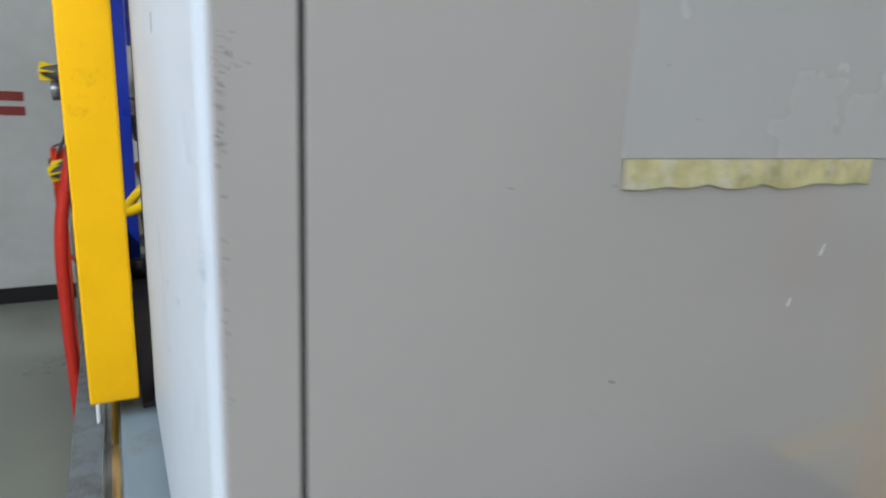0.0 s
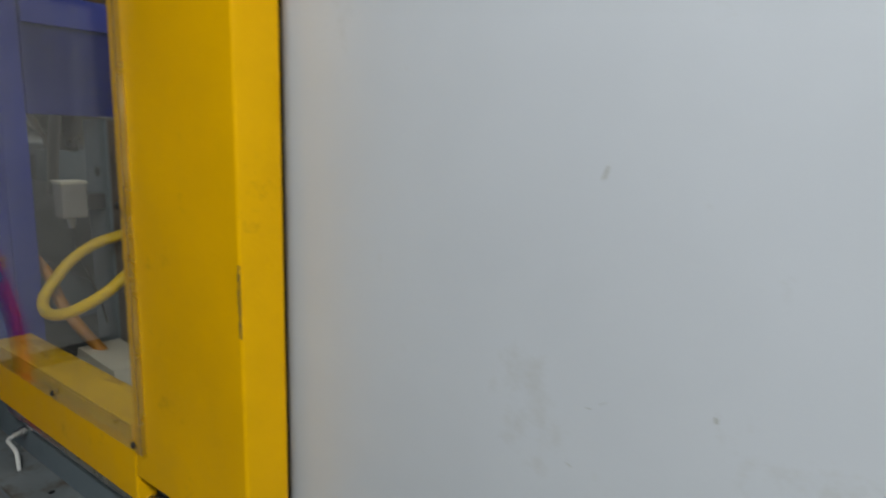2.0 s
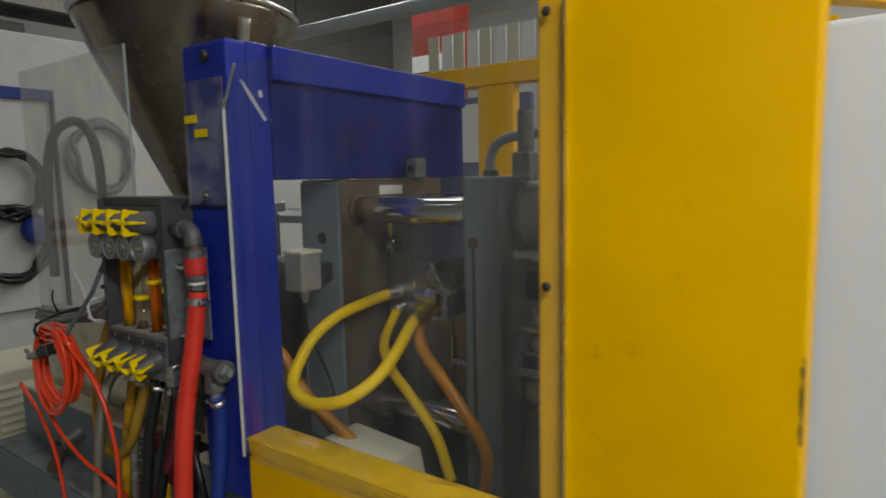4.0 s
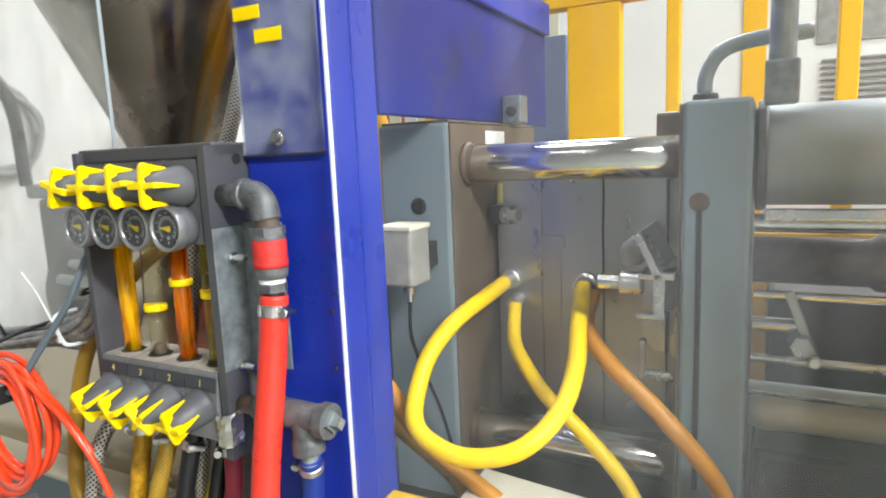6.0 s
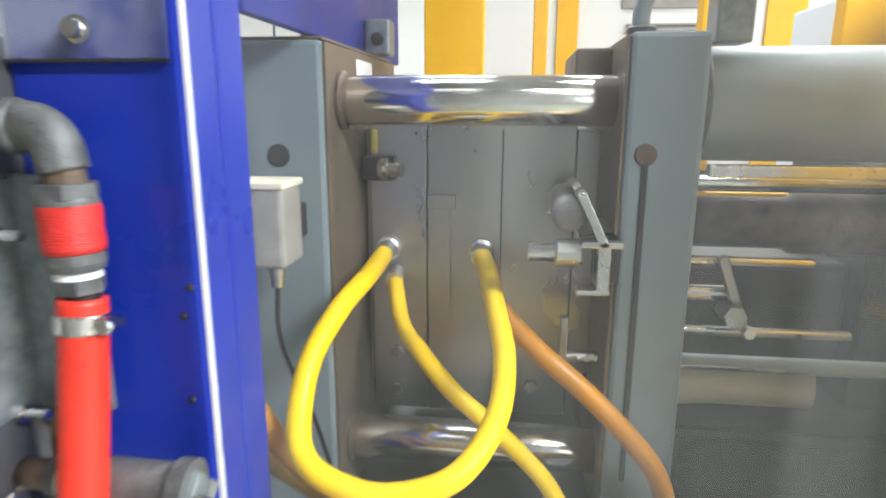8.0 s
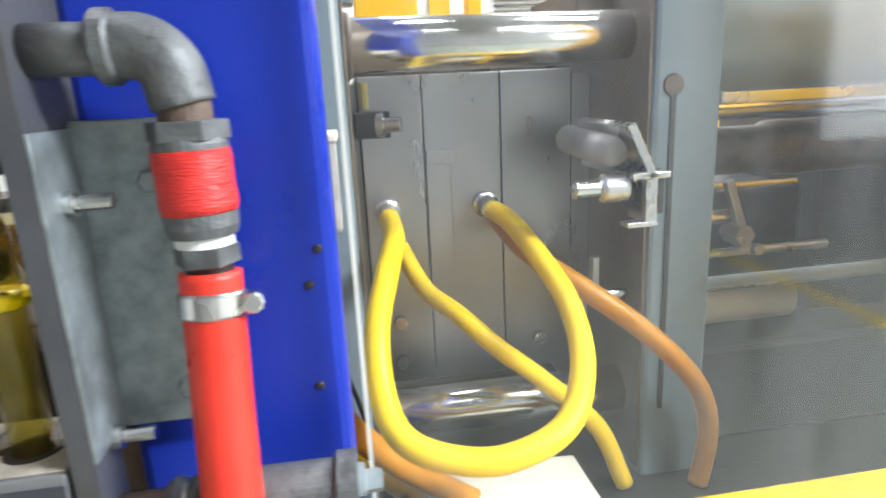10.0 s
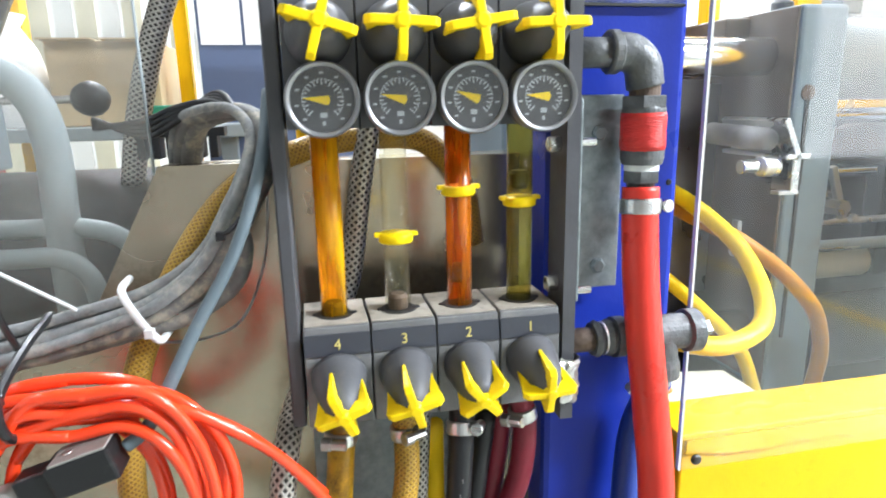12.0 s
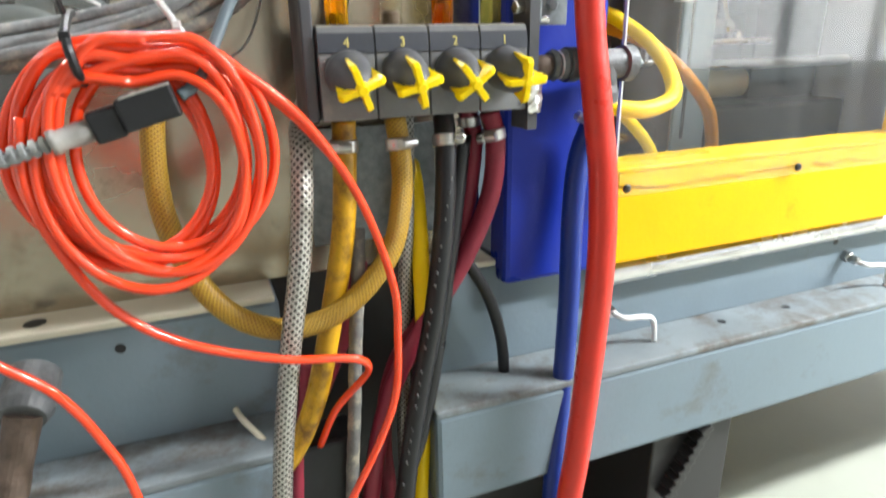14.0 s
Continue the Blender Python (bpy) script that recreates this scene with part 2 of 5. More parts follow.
M_hopper = mat("hopper_steel", (0.24, 0.205, 0.175, 1), 0.24, 1.0, vary=0.15, scale=5)
M_greytube = mat("grey_painted_tube", (0.30, 0.34, 0.35, 1), 0.45, vary=0.08)
M_cream = mat("cream_enamel", (0.62, 0.58, 0.45, 1), 0.5, vary=0.05)
M_card = mat("cardboard", (0.55, 0.42, 0.25, 1), 0.8, vary=0.08)
M_panel = mat("off_white_panel", (0.60, 0.60, 0.58, 1), 0.6, vary=0.06)
M_paper = mat("paper", (0.75, 0.75, 0.74, 1), 0.8, vary=0.03)
M_board = mat("slate_blue_board", (0.10, 0.13, 0.22, 1), 0.6, vary=0.05)
M_green = mat("green_plastic", (0.03, 0.2, 0.11, 1), 0.4)
M_floor = mat("painted_concrete", (0.27, 0.28, 0.235, 1), 0.35, vary=0.1, scale=1.5, dirt=(0.22, 0.21, 0.17, 1), dirt_amount=0.3, dirt_scale=3)
M_line = mat("yellow_floor_paint", (0.70, 0.48, 0.02, 1), 0.5, dirt=(0.3, 0.22, 0.05, 1), dirt_amount=0.3)
M_wall = mat("cream_wall_paint", (0.74, 0.74, 0.71, 1), 0.7, vary=0.04, scale=2)
M_ceiling = mat("dull_grey_ceiling", (0.22, 0.22, 0.21, 1), 0.8, vary=0.1)
M_hall = mat("dull_grey_wall_paint", (0.27, 0.27, 0.26, 1), 0.7, vary=0.06, scale=2)
M_redpaint = mat("dull_red_paint", (0.28, 0.035, 0.025, 1), 0.5, vary=0.1)
M_orangepaint = mat("orange_rack_paint", (0.65, 0.16, 0.02, 1), 0.5)
M_lamp = bpy.data.materials.new("lit_tube")
M_lamp.use_nodes = True
M_lamp.node_tree.nodes["Principled BSDF"].inputs["Emission Color"].default_value = (1, 0.98, 0.93, 1)
M_lamp.node_tree.nodes["Principled BSDF"].inputs["Emission Strength"].default_value = 7.0
# glow for the added bays that brighten reflections in the clear panels
M_reflection_glow = bpy.data.materials.new("reflection_glow")
M_reflection_glow.use_nodes = True
M_reflection_glow.node_tree.nodes["Principled BSDF"].inputs["Emission Color"].default_value = (0.95, 0.98, 1.0, 1)
M_reflection_glow.node_tree.nodes["Principled BSDF"].inputs["Emission Strength"].default_value = 1.6
M_pane = see_through("scuffed_clear_polycarbonate", (0.94, 0.95, 0.95, 1), 0.027, (0.75, 0.76, 0.78, 1), 0.05, low=0.44, high=0.70)
M_edge = mat("pale_cut_plastic_edge", (0.60, 0.60, 0.57, 1), 0.4, vary=0.05)
M_tube_clear = see_through("clear_flow_tube", (0.97, 0.96, 0.86, 1), 0.035, (0.68, 0.64, 0.40, 1), 0.05, 20)
M_tube_yellow = see_through("yellow_stained_flow_tube", (0.88, 0.50, 0.02, 1), 0.60, (0.84, 0.46, 0.004, 1), 0.08, 20)
M_tube_orange = see_through("orange_stained_flow_tube", (0.80, 0.26, 0.01, 1), 0.60, (0.56, 0.16, 0.004, 1), 0.08, 20)
M_tube_olive = see_through("olive_flow_tube", (0.84, 0.76, 0.34, 1), 0.22, (0.46, 0.38, 0.07, 1), 0.08, 20)
M_glass = see_through("gauge_glass", (0.96, 0.96, 0.96, 1), 0.025, (0.5, 0.5, 0.47, 1), 0.05, 30)
M_braid = braid("steel_braid", (0.035, 0.032, 0.03, 1), (0.50, 0.48, 0.43, 1), 0.7, 0.35, 9.0, 125.0)
M_braid_y = braid("woven_yellow_hose", (0.20, 0.105, 0.008, 1), (0.42, 0.245, 0.018, 1), 0.0, 0.42, 12.0, 200.0)


# ---- mesh helpers ----
def part(name, bm, material, parent=None, label="", smooth=False):
    me = bpy.data.meshes.new(name)
    bm.normal_update()
    bm.to_mesh(me)
    bm.free()
    me.materials.append(material)
    if smooth:
        for p in me.polygons:
            p.use_smooth = True
    ob = new(name, me)
    ob.parent = parent
    if label:
        ob["label"] = label
    return ob


def empty(name, label, category, at=(0, 0, 0), group="", kind=""):
    ob = new(name)
    ob.empty_display_size = 0.05
    return tagged(ob, label, category, group, kind)


def box(lo, hi, bevel=0.0, bm=None, m=None, seg=2):
    bm = bm or bmesh.new()
    made = bmesh.ops.create_cube(bm, size=1.0)["verts"]
    c, s = [(a + b) / 2 for a, b in zip(lo, hi)], [abs(b - a) for a, b in zip(lo, hi)]
    for v in made:
        v.co = Vector((v.co.x * s[0] + c[0], v.co.y * s[1] + c[1], v.co.z * s[2] + c[2]))
    if bevel:
        edges = list({e for v in made for e in v.link_edges})
        made = bmesh.ops.bevel(bm, geom=edges, offset=min(bevel, min(s) * 0.45), segments=seg, affect="EDGES", profile=0.5)["verts"]
    if m is not None:
        bmesh.ops.transform(bm, matrix=m, verts=list({v for v in made}))
    return bm


def lathe(p0, p1, profile, seg=24, bm=None):
    """A turned solid along p0 to p1: profile of (share of the length, radius)."""
    bm = bm or bmesh.new()
    p0, p1 = Vector(p0), Vector(p1)
    d = p1 - p0
    q = d.to_track_quat("Z", "Y")
    rings = []
    for s, r in profile:
        rings.append([bm.verts.new(p0 + d * s + q @ Vector((r * math.cos(2 * math.pi * k / seg), r * math.sin(2 * math.pi * k / seg), 0))) for k in range(seg)])
    for a, b in zip(rings, rings[1:]):
        for k in range(seg):
            bm.faces.new((a[k], a[(k + 1) % seg], b[(k + 1) % seg], b[k]))
    bm.faces.new(rings[0][::-1])
    bm.faces.new(rings[-1])
    return bm


def rod(p0, p1, r, seg=20, chamfer=0.0, bm=None):
    L = (Vector(p1) - Vector(p0)).length
    c = min(chamfer / L, 0.4)
    prof = [(0, r), (1, r)] if not chamfer else [(0, r - chamfer), (c, r), (1 - c, r), (1, r - chamfer)]
    return lathe(p0, p1, prof, seg, bm)


def spline(points, n=10):
    """Smooth run through the given places."""
    P = [Vector(p) for p in points]
    P = [P[0] * 2 - P[1]] + P + [P[-1] * 2 - P[-2]]
    out = []
    for i in range(1, len(P) - 2):
        a, b, c, d = P[i - 1], P[i], P[i + 1], P[i + 2]
        for k in range(n):
            t = k / n
            out.append(0.5 * ((2 * b) + (c - a) * t + (2 * a - 5 * b + 4 * c - d) * t * t + (3 * b - a - 3 * c + d) * t ** 3))
    out.append(P[-2])
    return out


def sweep(points, r, seg=14, n=10, bm=None, wave=0.0):
    """A hose or cable of radius r along a smooth run, with lengthwise UVs in metres."""
    bm = bm or bmesh.new()
    uv = bm.loops.layers.uv.get("UVMap") or bm.loops.layers.uv.new("UVMap")
    run = spline(points, n) if n > 1 else [Vector(p) for p in points]
    q = None
    rings, length, last = [], [0.0], None
    for i, p in enumerate(run):
        t = (run[min(i + 1, len(run) - 1)] - run[max(i - 1, 0)]).normalized()
        if last is None:
            q = t.to_track_quat("Z", "Y")
        else:
            q = last.rotation_difference(t) @ q
            length.append(length[-1] + (p - run[i - 1]).length)
        last = t
        rr = r * (1 + wave * math.sin(i * 2.1))
        rings.append([bm.verts.new(p + q @ Vector((rr * math.cos(2 * math.pi * k / seg), rr * math.sin(2 * math.pi * k / seg), 0))) for k in range(seg)])
    for i, (a, b) in enumerate(zip(rings, rings[1:])):
        for k in range(seg):
            f = bm.faces.new((a[k], a[(k + 1) % seg], b[(k + 1) % seg], b[k]))
            for lp, (uu, vv) in zip(f.loops, ((k, i), (k + 1, i), (k + 1, i + 1), (k, i + 1))):
                lp[uv].uv = (uu / seg, length[vv])
    bm.faces.new(rings[0][::-1])
    bm.faces.new(rings[-1])
    return bm


def hexagon(p0, p1, r, bm=None):
    return rod(p0, p1, r, 6, 0.0008, bm)


def prism(outline, y0, y1, bm=None):
    """A plate cut to an outline of (x, z), from y0 to y1."""
    bm = bm or bmesh.new()
    a, b = [bm.verts.new((x, y0, z)) for x, z in outline], [bm.verts.new((x, y1, z)) for x, z in outline]
    bm.faces.new(a), bm.faces.new(b[::-1])
    for k in range(len(a)):
        j = (k + 1) % len(a)
        bm.faces.new((a[k], b[k], b[j], a[j]))
    bmesh.ops.recalc_face_normals(bm, faces=bm.faces)
    return bm


def hose(name, points, r, material, label, category="hose", group="", n=10, seg=14, parent=None, wave=0.0):
    ob = part(name, sweep(points, r, seg, n, wave=wave), material, parent, smooth=True)
    return tagged(ob, label, category, group) if parent is None else ob


# ---- hall ----
def slab(name, lo, hi, material, label):
    return tagged(part(name, box(lo, hi), material), label, name.split("_")[0], kind="structure")


slab("floor", (-6, -4, -0.1), (8, 8, 0), M_floor, "worn pale green-grey painted concrete floor")
# ceiling, west and south walls are kept dull to limit bounced light
slab("ceiling", (-6, -4, 4.6), (8, 8, 4.7), M_ceiling, "dull grey factory hall ceiling")
slab("wall_west", (-6.15, -4, 0), (-6, 8, 4.6), M_hall, "plain grey painted hall wall")
slab("wall_east", (8, -4, 0), (8.15, 8, 4.6), M_wall, "plain cream painted hall wall")
slab("wall_north", (-6, 8, 0), (8, 8.15, 4.6), M_wall, "plain cream painted hall wall")
slab("wall_south", (-6, -4.15, 0), (8, -4, 4.6), M_hall, "plain grey painted hall wall")
# bodies for the two added fill lamps, which stand out of view
for x, y, z in FILL_LAMPS:
    e = empty("added_fill_light", "added fluorescent light on hangers, lit to brighten the cover", "ceiling light", group="aisle lights")
    part("housing", box((x - 0.72, y - 0.10, z + 0.06), (x + 0.72, y + 0.10, z + 0.14), 0.01), M_whiteplastic, e)
    part("tube", rod((x - 0.68, y, z + 0.035), (x + 0.68, y, z + 0.035), 0.018, 12), M_lamp, e)
    for k in (-0.6, 0.6):
        part("hanger", rod((x + k, y, z + 0.13), (x + k, y, 4.6), 0.006, 8), M_dark, e)
# glowing bays added on the near wall to brighten reflections in the clear panels
glow_bays = empty("added_glow_bays", "added glowing bays on the near wall, brightening reflections", "window", kind="structure")
for k in range(3):
    x = 3.9 + 1.3 * k
    part("pane", box((x, -3.99, 0.75), (x + 1.15, -3.975, 2.6)), M_reflection_glow, glow_bays, "added glowing pane")
    part("glow_bay_frame", box((x - 0.15, -4.0, 0.6), (x, -3.94, 2.75), 0.004), M_greytube, glow_bays)
part("glow_bay_frame", box((7.65, -4.0, 0.6), (7.8, -3.94, 2.75), 0.004), M_greytube, glow_bays)
for z in (0.6, 2.6):
    part("glow_bay_frame", box((3.75, -3.938, z), (7.8, -3.93, z + 0.15), 0.002), M_greytube, glow_bays)
for x, y in LIGHTS:
    e = empty("ceiling_light", "long white fluorescent ceiling light, lit", "ceiling light", group="hall lights")
    part("housing", box((x - 0.78, y - 0.14, 4.42), (x + 0.78, y + 0.14, 4.6), 0.01), M_whiteplastic, e)
    for k in (-0.06, 0.06):
        part("tube", rod((x - 0.74, y + k, 4.39), (x + 0.74, y + k, 4.39), 0.018, 12), M_lamp, e)


# ---- white machine cover and grey end door ----
def screw(at, parent, r=0.0065, out=(0, -1, 0), name="screw", material=None):
    o, a = Vector(out), Vector(at)
    bm = lathe(a, a + o * r * 0.7, [(0, r), (0.45, r), (0.85, r * 0.75), (1, r * 0.4)], 14)
    hexagon(a + o * r * 0.55, a + o * r * 0.74, r * 0.42, bm)
    return part(name, bm, material or M_dark, parent)


cover = empty("machine_cover", "white enamelled sheet-metal machine cover with smudges", "machine cover")
bm = box((1.245, 0.0, 0.75), (2.0085, 1.3, 1.562), 0.008, seg=4)
part("front_panel", bm, M_white, cover)
# dark sheet and strip added where the cover's underside and door gap are shaded
part("under_cover_shade", box((1.25, 0.03, 0.742), (1.95, 1.25, 0.752)), M_dark, cover, "dark sheet standing for the shade under the cover")
part("gap_shade_strip", box((1.15, 0.002, 0.752), (1.246, 0.03, 1.555)), M_dark, cover, "dark strip standing for the shaded gap beside the guard door")
part("end_door", box((2.003, 0.0508, 0.70), (2.014, 1.25, 1.556), 0.001), M_grey, cover, "glossy beige-grey end door")
part("door_seam", box((2.006, 0.0476, 0.70), (2.0134, 0.0506, 1.556)), M_black, cover, "dark gap beside the door")
part("end_strip", box((2.003, 0.006, 0.70), (2.014, 0.0474, 1.556), 0.001), M_grey, cover, "beige-grey edge strip beside the door")
part("door_film", box((2.014, 0.268, 1.248), (2.0150, 0.62, 1.54)), M_patch, cover, "lighter grey film on the door")
rng = random.Random(3)
outline = [(0.27 + 0.3 * k / 14, 1.2475) for k in range(15)] + [(0.572 - 0.302 * k / 14, 1.226 + rng.uniform(-0.003, 0.003)) for k in range(15)]
tape = prism(outline, -0.0006, 0.0)
bmesh.ops.transform(tape, matrix=Matrix.Translation((2.0152, 0, 0)) @ Matrix.Rotation(math.pi / 2, 4, "Z"), verts=tape.verts)
part("torn_tape", tape, M_tape, cover, "torn yellowed strip of tape")
# scuffs on the corner and specks on the door
def fleck(x0, x1, y0, y1, z, hgt, material, name):
    """An irregular small mark that stands a hair above the paint."""
    cx, cy, cz = (x0 + x1) / 2, (y0 + y1) / 2, z + hgt / 2
    bm = bmesh.new()
    ring = []
    n = 9
    for k in range(n):
        a, rr = 2 * math.pi * k / n, rng.uniform(0.55, 1.15)
        if name == "scuff":
            ring.append(bm.verts.new((x1, cy + (y1 - y0) / 2 * math.cos(a) * rr, cz + hgt / 2 * math.sin(a) * rr)))
        else:
            ring.append(bm.verts.new((cx + (x1 - x0) / 2 * math.cos(a) * rr, y0, cz + hgt / 2 * math.sin(a) * rr)))
    bm.faces.new(ring)
    return part(name, bm, material, cover)


for k in range(70):
    z = rng.choice([1.297, 1.295, 1.29, 1.285, 1.28, 1.262, 1.25, 1.22, 1.20, 1.185, 1.17, 1.15, 1.12]) + rng.uniform(-0.010, 0.010)
    y = 0.0085 + rng.uniform(-0.0015, 0.002) + (rng.uniform(0, 0.018) * rng.random() if z > 1.285 else 0)
    w, hgt = rng.uniform(0.0004, 0.0011), rng.uniform(0.0006, 0.0026)
    fleck(2.0138, 2.0144, y, y + w, z, hgt, M_black_mark, "scuff")
for y, z, w, hgt in ((0.177, 1.229, 0.003, 0.0012), (0.28, 1.08, 0.0035, 0.003), (0.30, 1.31, 0.0015, 0.0015), (0.262, 1.228, 0.0015, 0.003), (0.335, 1.275, 0.0015, 0.0015)):
    fleck(2.0138, 2.0154, y, y + w, z, hgt, M_black_mark, "scuff")
for k in range(22):
    z = rng.gauss(1.190, 0.010)
    w = rng.uniform(0.0008, 0.0022)
    x = 2.0035 + rng.uniform(-0.002, 0.002)
    fleck(x, x + w, -0.0006, 0.0, z, rng.uniform(0.0015, 0.005), M_black_mark, "chip")
for y, z, s in ((0.518, 1.161, 0.007), (0.483, 1.117, 0.005)):
    scr = prism([(0, 0), (0.0010, 0), (s * 0.9, s * 1.5), (s * 0.9 - 0.0008, s * 1.5)], -0.0003, 0.0003)
    bmesh.ops.transform(scr, matrix=Matrix.Translation((2.0146, y, z)) @ Matrix.Rotation(math.pi / 2, 4, "Z"), verts=scr.verts)
    part("scratch", scr, M_whiteplastic, cover)
for cx, cz, w, hgt, a in ((1.723, 1.334, 0.0022, 0.008, -0.35), (1.958, 1.262, 0.0018, 0.010, 0.55), (1.966, 1.248, 0.0012, 0.008, 0.5), (1.722, 1.098, 0.003, 0.0008, 0.25),
                          (1.735, 1.106, 0.002, 0.0006, 0.6), (1.739, 1.109, 0.0012, 0.0008, 0.6), (1.842, 1.122, 0.0022, 0.003, 0.2), (1.705, 1.03, 0.004, 0.0007, -0.5), (1.68, 1.505, 0.0015, 0.001, 0.3)):
    pts = []
    for k in range(18):
        t = 2 * math.pi * k / 18
        r = 1 + rng.uniform(-0.3, 0.3)
        px, pz = w * math.cos(t) * r, hgt * math.sin(t) * r
        pts.append((cx + px * math.cos(a) - pz * math.sin(a), cz + px * math.sin(a) + pz * math.cos(a)))
    part("smudge", prism(pts, -0.0005, 0.0005), M_smudge, cover)

# ---- yellow sliding guard door with window ----
door = empty("guard_door", "yellow painted steel guard door with scuffed clear window", "guard door")
bm = box((0.958, -0.096, 0.779), (1.276, -0.024, 1.80), 0.004)
part("stile", bm, M_yellow, door)
bm = box((0.30, -0.096, 0.728), (0.957, -0.060, 0.868), 0.003)
part("bottom_rail", bm, M_yellow, door)
part("rail_ledge", box((0.298, -0.098, 0.866), (0.957, -0.018, 0.874), 0.002), M_yellow_dirty, door, "greasy brown-stained top ledge")
lip = [(0.306 + 0.65 * k / 30, 0.866) for k in range(31)] + [(0.956 - 0.65 * k / 30, 0.846 + rng.uniform(-0.006, 0.004)) for k in range(31)]
part("rail_face", prism(lip, -0.0985, -0.0962), M_yellow_dirty, door, "greasy worn lip of the rail")
part("top_rail", prism([(1.24, 1.80), (1.24, 1.598), (1.36, 1.568), (1.46, 1.566), (1.40, 1.60), (1.345, 1.65), (1.30, 1.80)], 0.02, 0.06), M_yellow, door)
pane = part("pane", prism([(0.295, 0.834), (0.997, 0.834), (0.997, 1.612), (0.335, 1.612), (0.295, 1.535)], -0.105, -0.0992), M_pane, door, "scuffed clear polycarbonate window")
pane.visible_shadow = False
part("pane_edge", box((0.9972, -0.1050, 0.834), (0.9995, -0.0966, 1.612)), M_steel, door, "dull cut edge of the window")
part("pane_edge", prism([(0.2938, 1.535), (0.335, 1.6142), (0.335, 1.612), (0.295, 1.535)], -0.105, -0.0992), M_edge, door)
part("pane_scratch_glint", prism([(0.352, 1.584), (0.360, 1.580), (0.388, 1.548), (0.424, 1.503), (0.417, 1.502), (0.380, 1.545)], -0.1058, -0.1052), M_whiteplastic, door, "bright white gouge in the window")
# small pale patch: a reflected glint drawn on the window face
part("pane_scratch_glint", prism([(0.404, 1.558), (0.414, 1.556), (0.415, 1.544), (0.406, 1.545)], -0.1058, -0.1052), M_paper, door)
part("pane_edge", box((0.2922, -0.1050, 0.834), (0.2948, -0.0992, 1.535)), M_edge, door, "pale sawn edge of the window")
for x, z in ((0.975, 1.60), (0.975, 1.247), (0.975, 0.846), (0.314, 0.846), (0.65, 0.846)):
    screw((x, -0.105, z), door)
chip = bmesh.new()
for k in range(9):
    z = 1.095 + 0.011 * k
    w = rng.uniform(0.0012, 0.0040)
    box((1.2745 - w, -0.0964, z), (1.2748, -0.095, z + 0.0112), bm=chip)
part("paint_chips", chip, M_dark, door, "dark line of chipped paint")
part("guide_rod", rod((1.62, -0.064, 0.712), (0.3, -0.064, 0.70), 0.019), M_steel, door, "steel guide rod under the door")

# ---- blue guard post ----
post = empty("guard_post", "blue painted steel guard post with grey cover plate", "guard post")
part("post_body", box((0.133, -0.083, 0.719), (0.282, -0.03, 1.674), 0.008), M_blue, post)
part("post_return", box((0.262, -0.032, 0.752), (0.2815, 0.02, 1.674), 0.003), M_blue, post)
# top band lighter than the panel below: light and shade set by paint
part("top_band", box((0.2845, 0.021, 1.602), (0.296, 0.744, 1.672), 0.003), M_blue, post, "blue band along the panel top, lighter for the light it catches")
part("side_panel", box((0.272, 0.021, 1.396), (0.284, 0.744, 1.672), 0.003), M_blue_shaded, post, "grimy blue side panel reaching back, darkened in colour for shade")
M_clearplate = see_through("clear_cover_plate", (0.8, 0.82, 0.85, 1), 0.16, (0.50, 0.53, 0.58, 1), 0.08, 18, (1, 1, 1), 0.4, 0.6)
cover_plate = part("cover_plate", box((0.139, -0.0895, 1.348), (0.272, -0.0845, 1.60), 0.001), M_clearplate, post, "scuffed clear cover plate")
cover_plate.visible_shadow = False
part("plate_edge", box((0.139, -0.090, 1.3455), (0.272, -0.0845, 1.348)), M_dark, post)
bolt = lathe((0.204, -0.0905, 1.369), (0.204, -0.101, 1.369), [(0, 0.0105), (0.2, 0.0105), (0.25, 0.0075), (1, 0.0065)], 16)
part("bolt", bolt, M_steel, post, "steel bolt with washer", smooth=False)
part("bolt", lathe((0.22, -0.0835, 1.645), (0.22, -0.094, 1.645), [(0, 0.012), (0.3, 0.012), (1, 0.008)], 16), M_dark, post)
for x, z in ((0.165, 1.524), (0.198, 1.494)):
    part("sticker", box((x - 0.022, -0.0905, z - 0.008), (x + 0.022, -0.0898, z + 0.008)), M_yplastic, post, "small yellow sticker")
for x, z in ((0.262, 1.145), (0.262, 1.07), (0.27, 1.17)):
    part("rivet", lathe((x, -0.083, z), (x, -0.0845, z), [(0, 0.0035), (1, 0.0022)], 10), M_dark, post)

# ---- machine bed ----
base = empty("machine_bed", "blue-grey painted steel machine bed with stained ledge", "machine bed")
for x0, x1 in ((-0.95, -0.175), (0.035, 2.3)):
    part("upper_face", box((x0, -0.055, 0.58), (x1, 0.05, 0.742), 0.006), M_steelblue, base)
# dark back plate gives the hose opening its shade by colour
part("recess_shade", box((-0.175, 0.03, 0.45), (0.035, 0.05, 0.742)), M_dark, base, "dark plate standing for shade in the bed's hose opening")
# the bed's inner and lower parts are coloured dark, imitating shade
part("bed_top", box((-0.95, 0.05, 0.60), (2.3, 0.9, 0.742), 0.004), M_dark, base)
for x0, x1 in ((-0.95, -0.18), (0.035, 0.131)):
    part("top_flange", box((x0, -0.06, 0.742), (x1, 0.05, 0.752), 0.003), M_cream, base, "dirty cream edge flange")
for x0, x1 in ((-0.95, -0.195), (0.0, 2.3)):
    part("ledge", box((x0, -0.148, 0.572), (x1, -0.05, 0.584), 0.003), M_ledge, base, "stained horizontal ledge")
    part("lower_beam", box((x0, -0.147, 0.425), (x1, -0.09, 0.574), 0.008), M_steelblue, base)
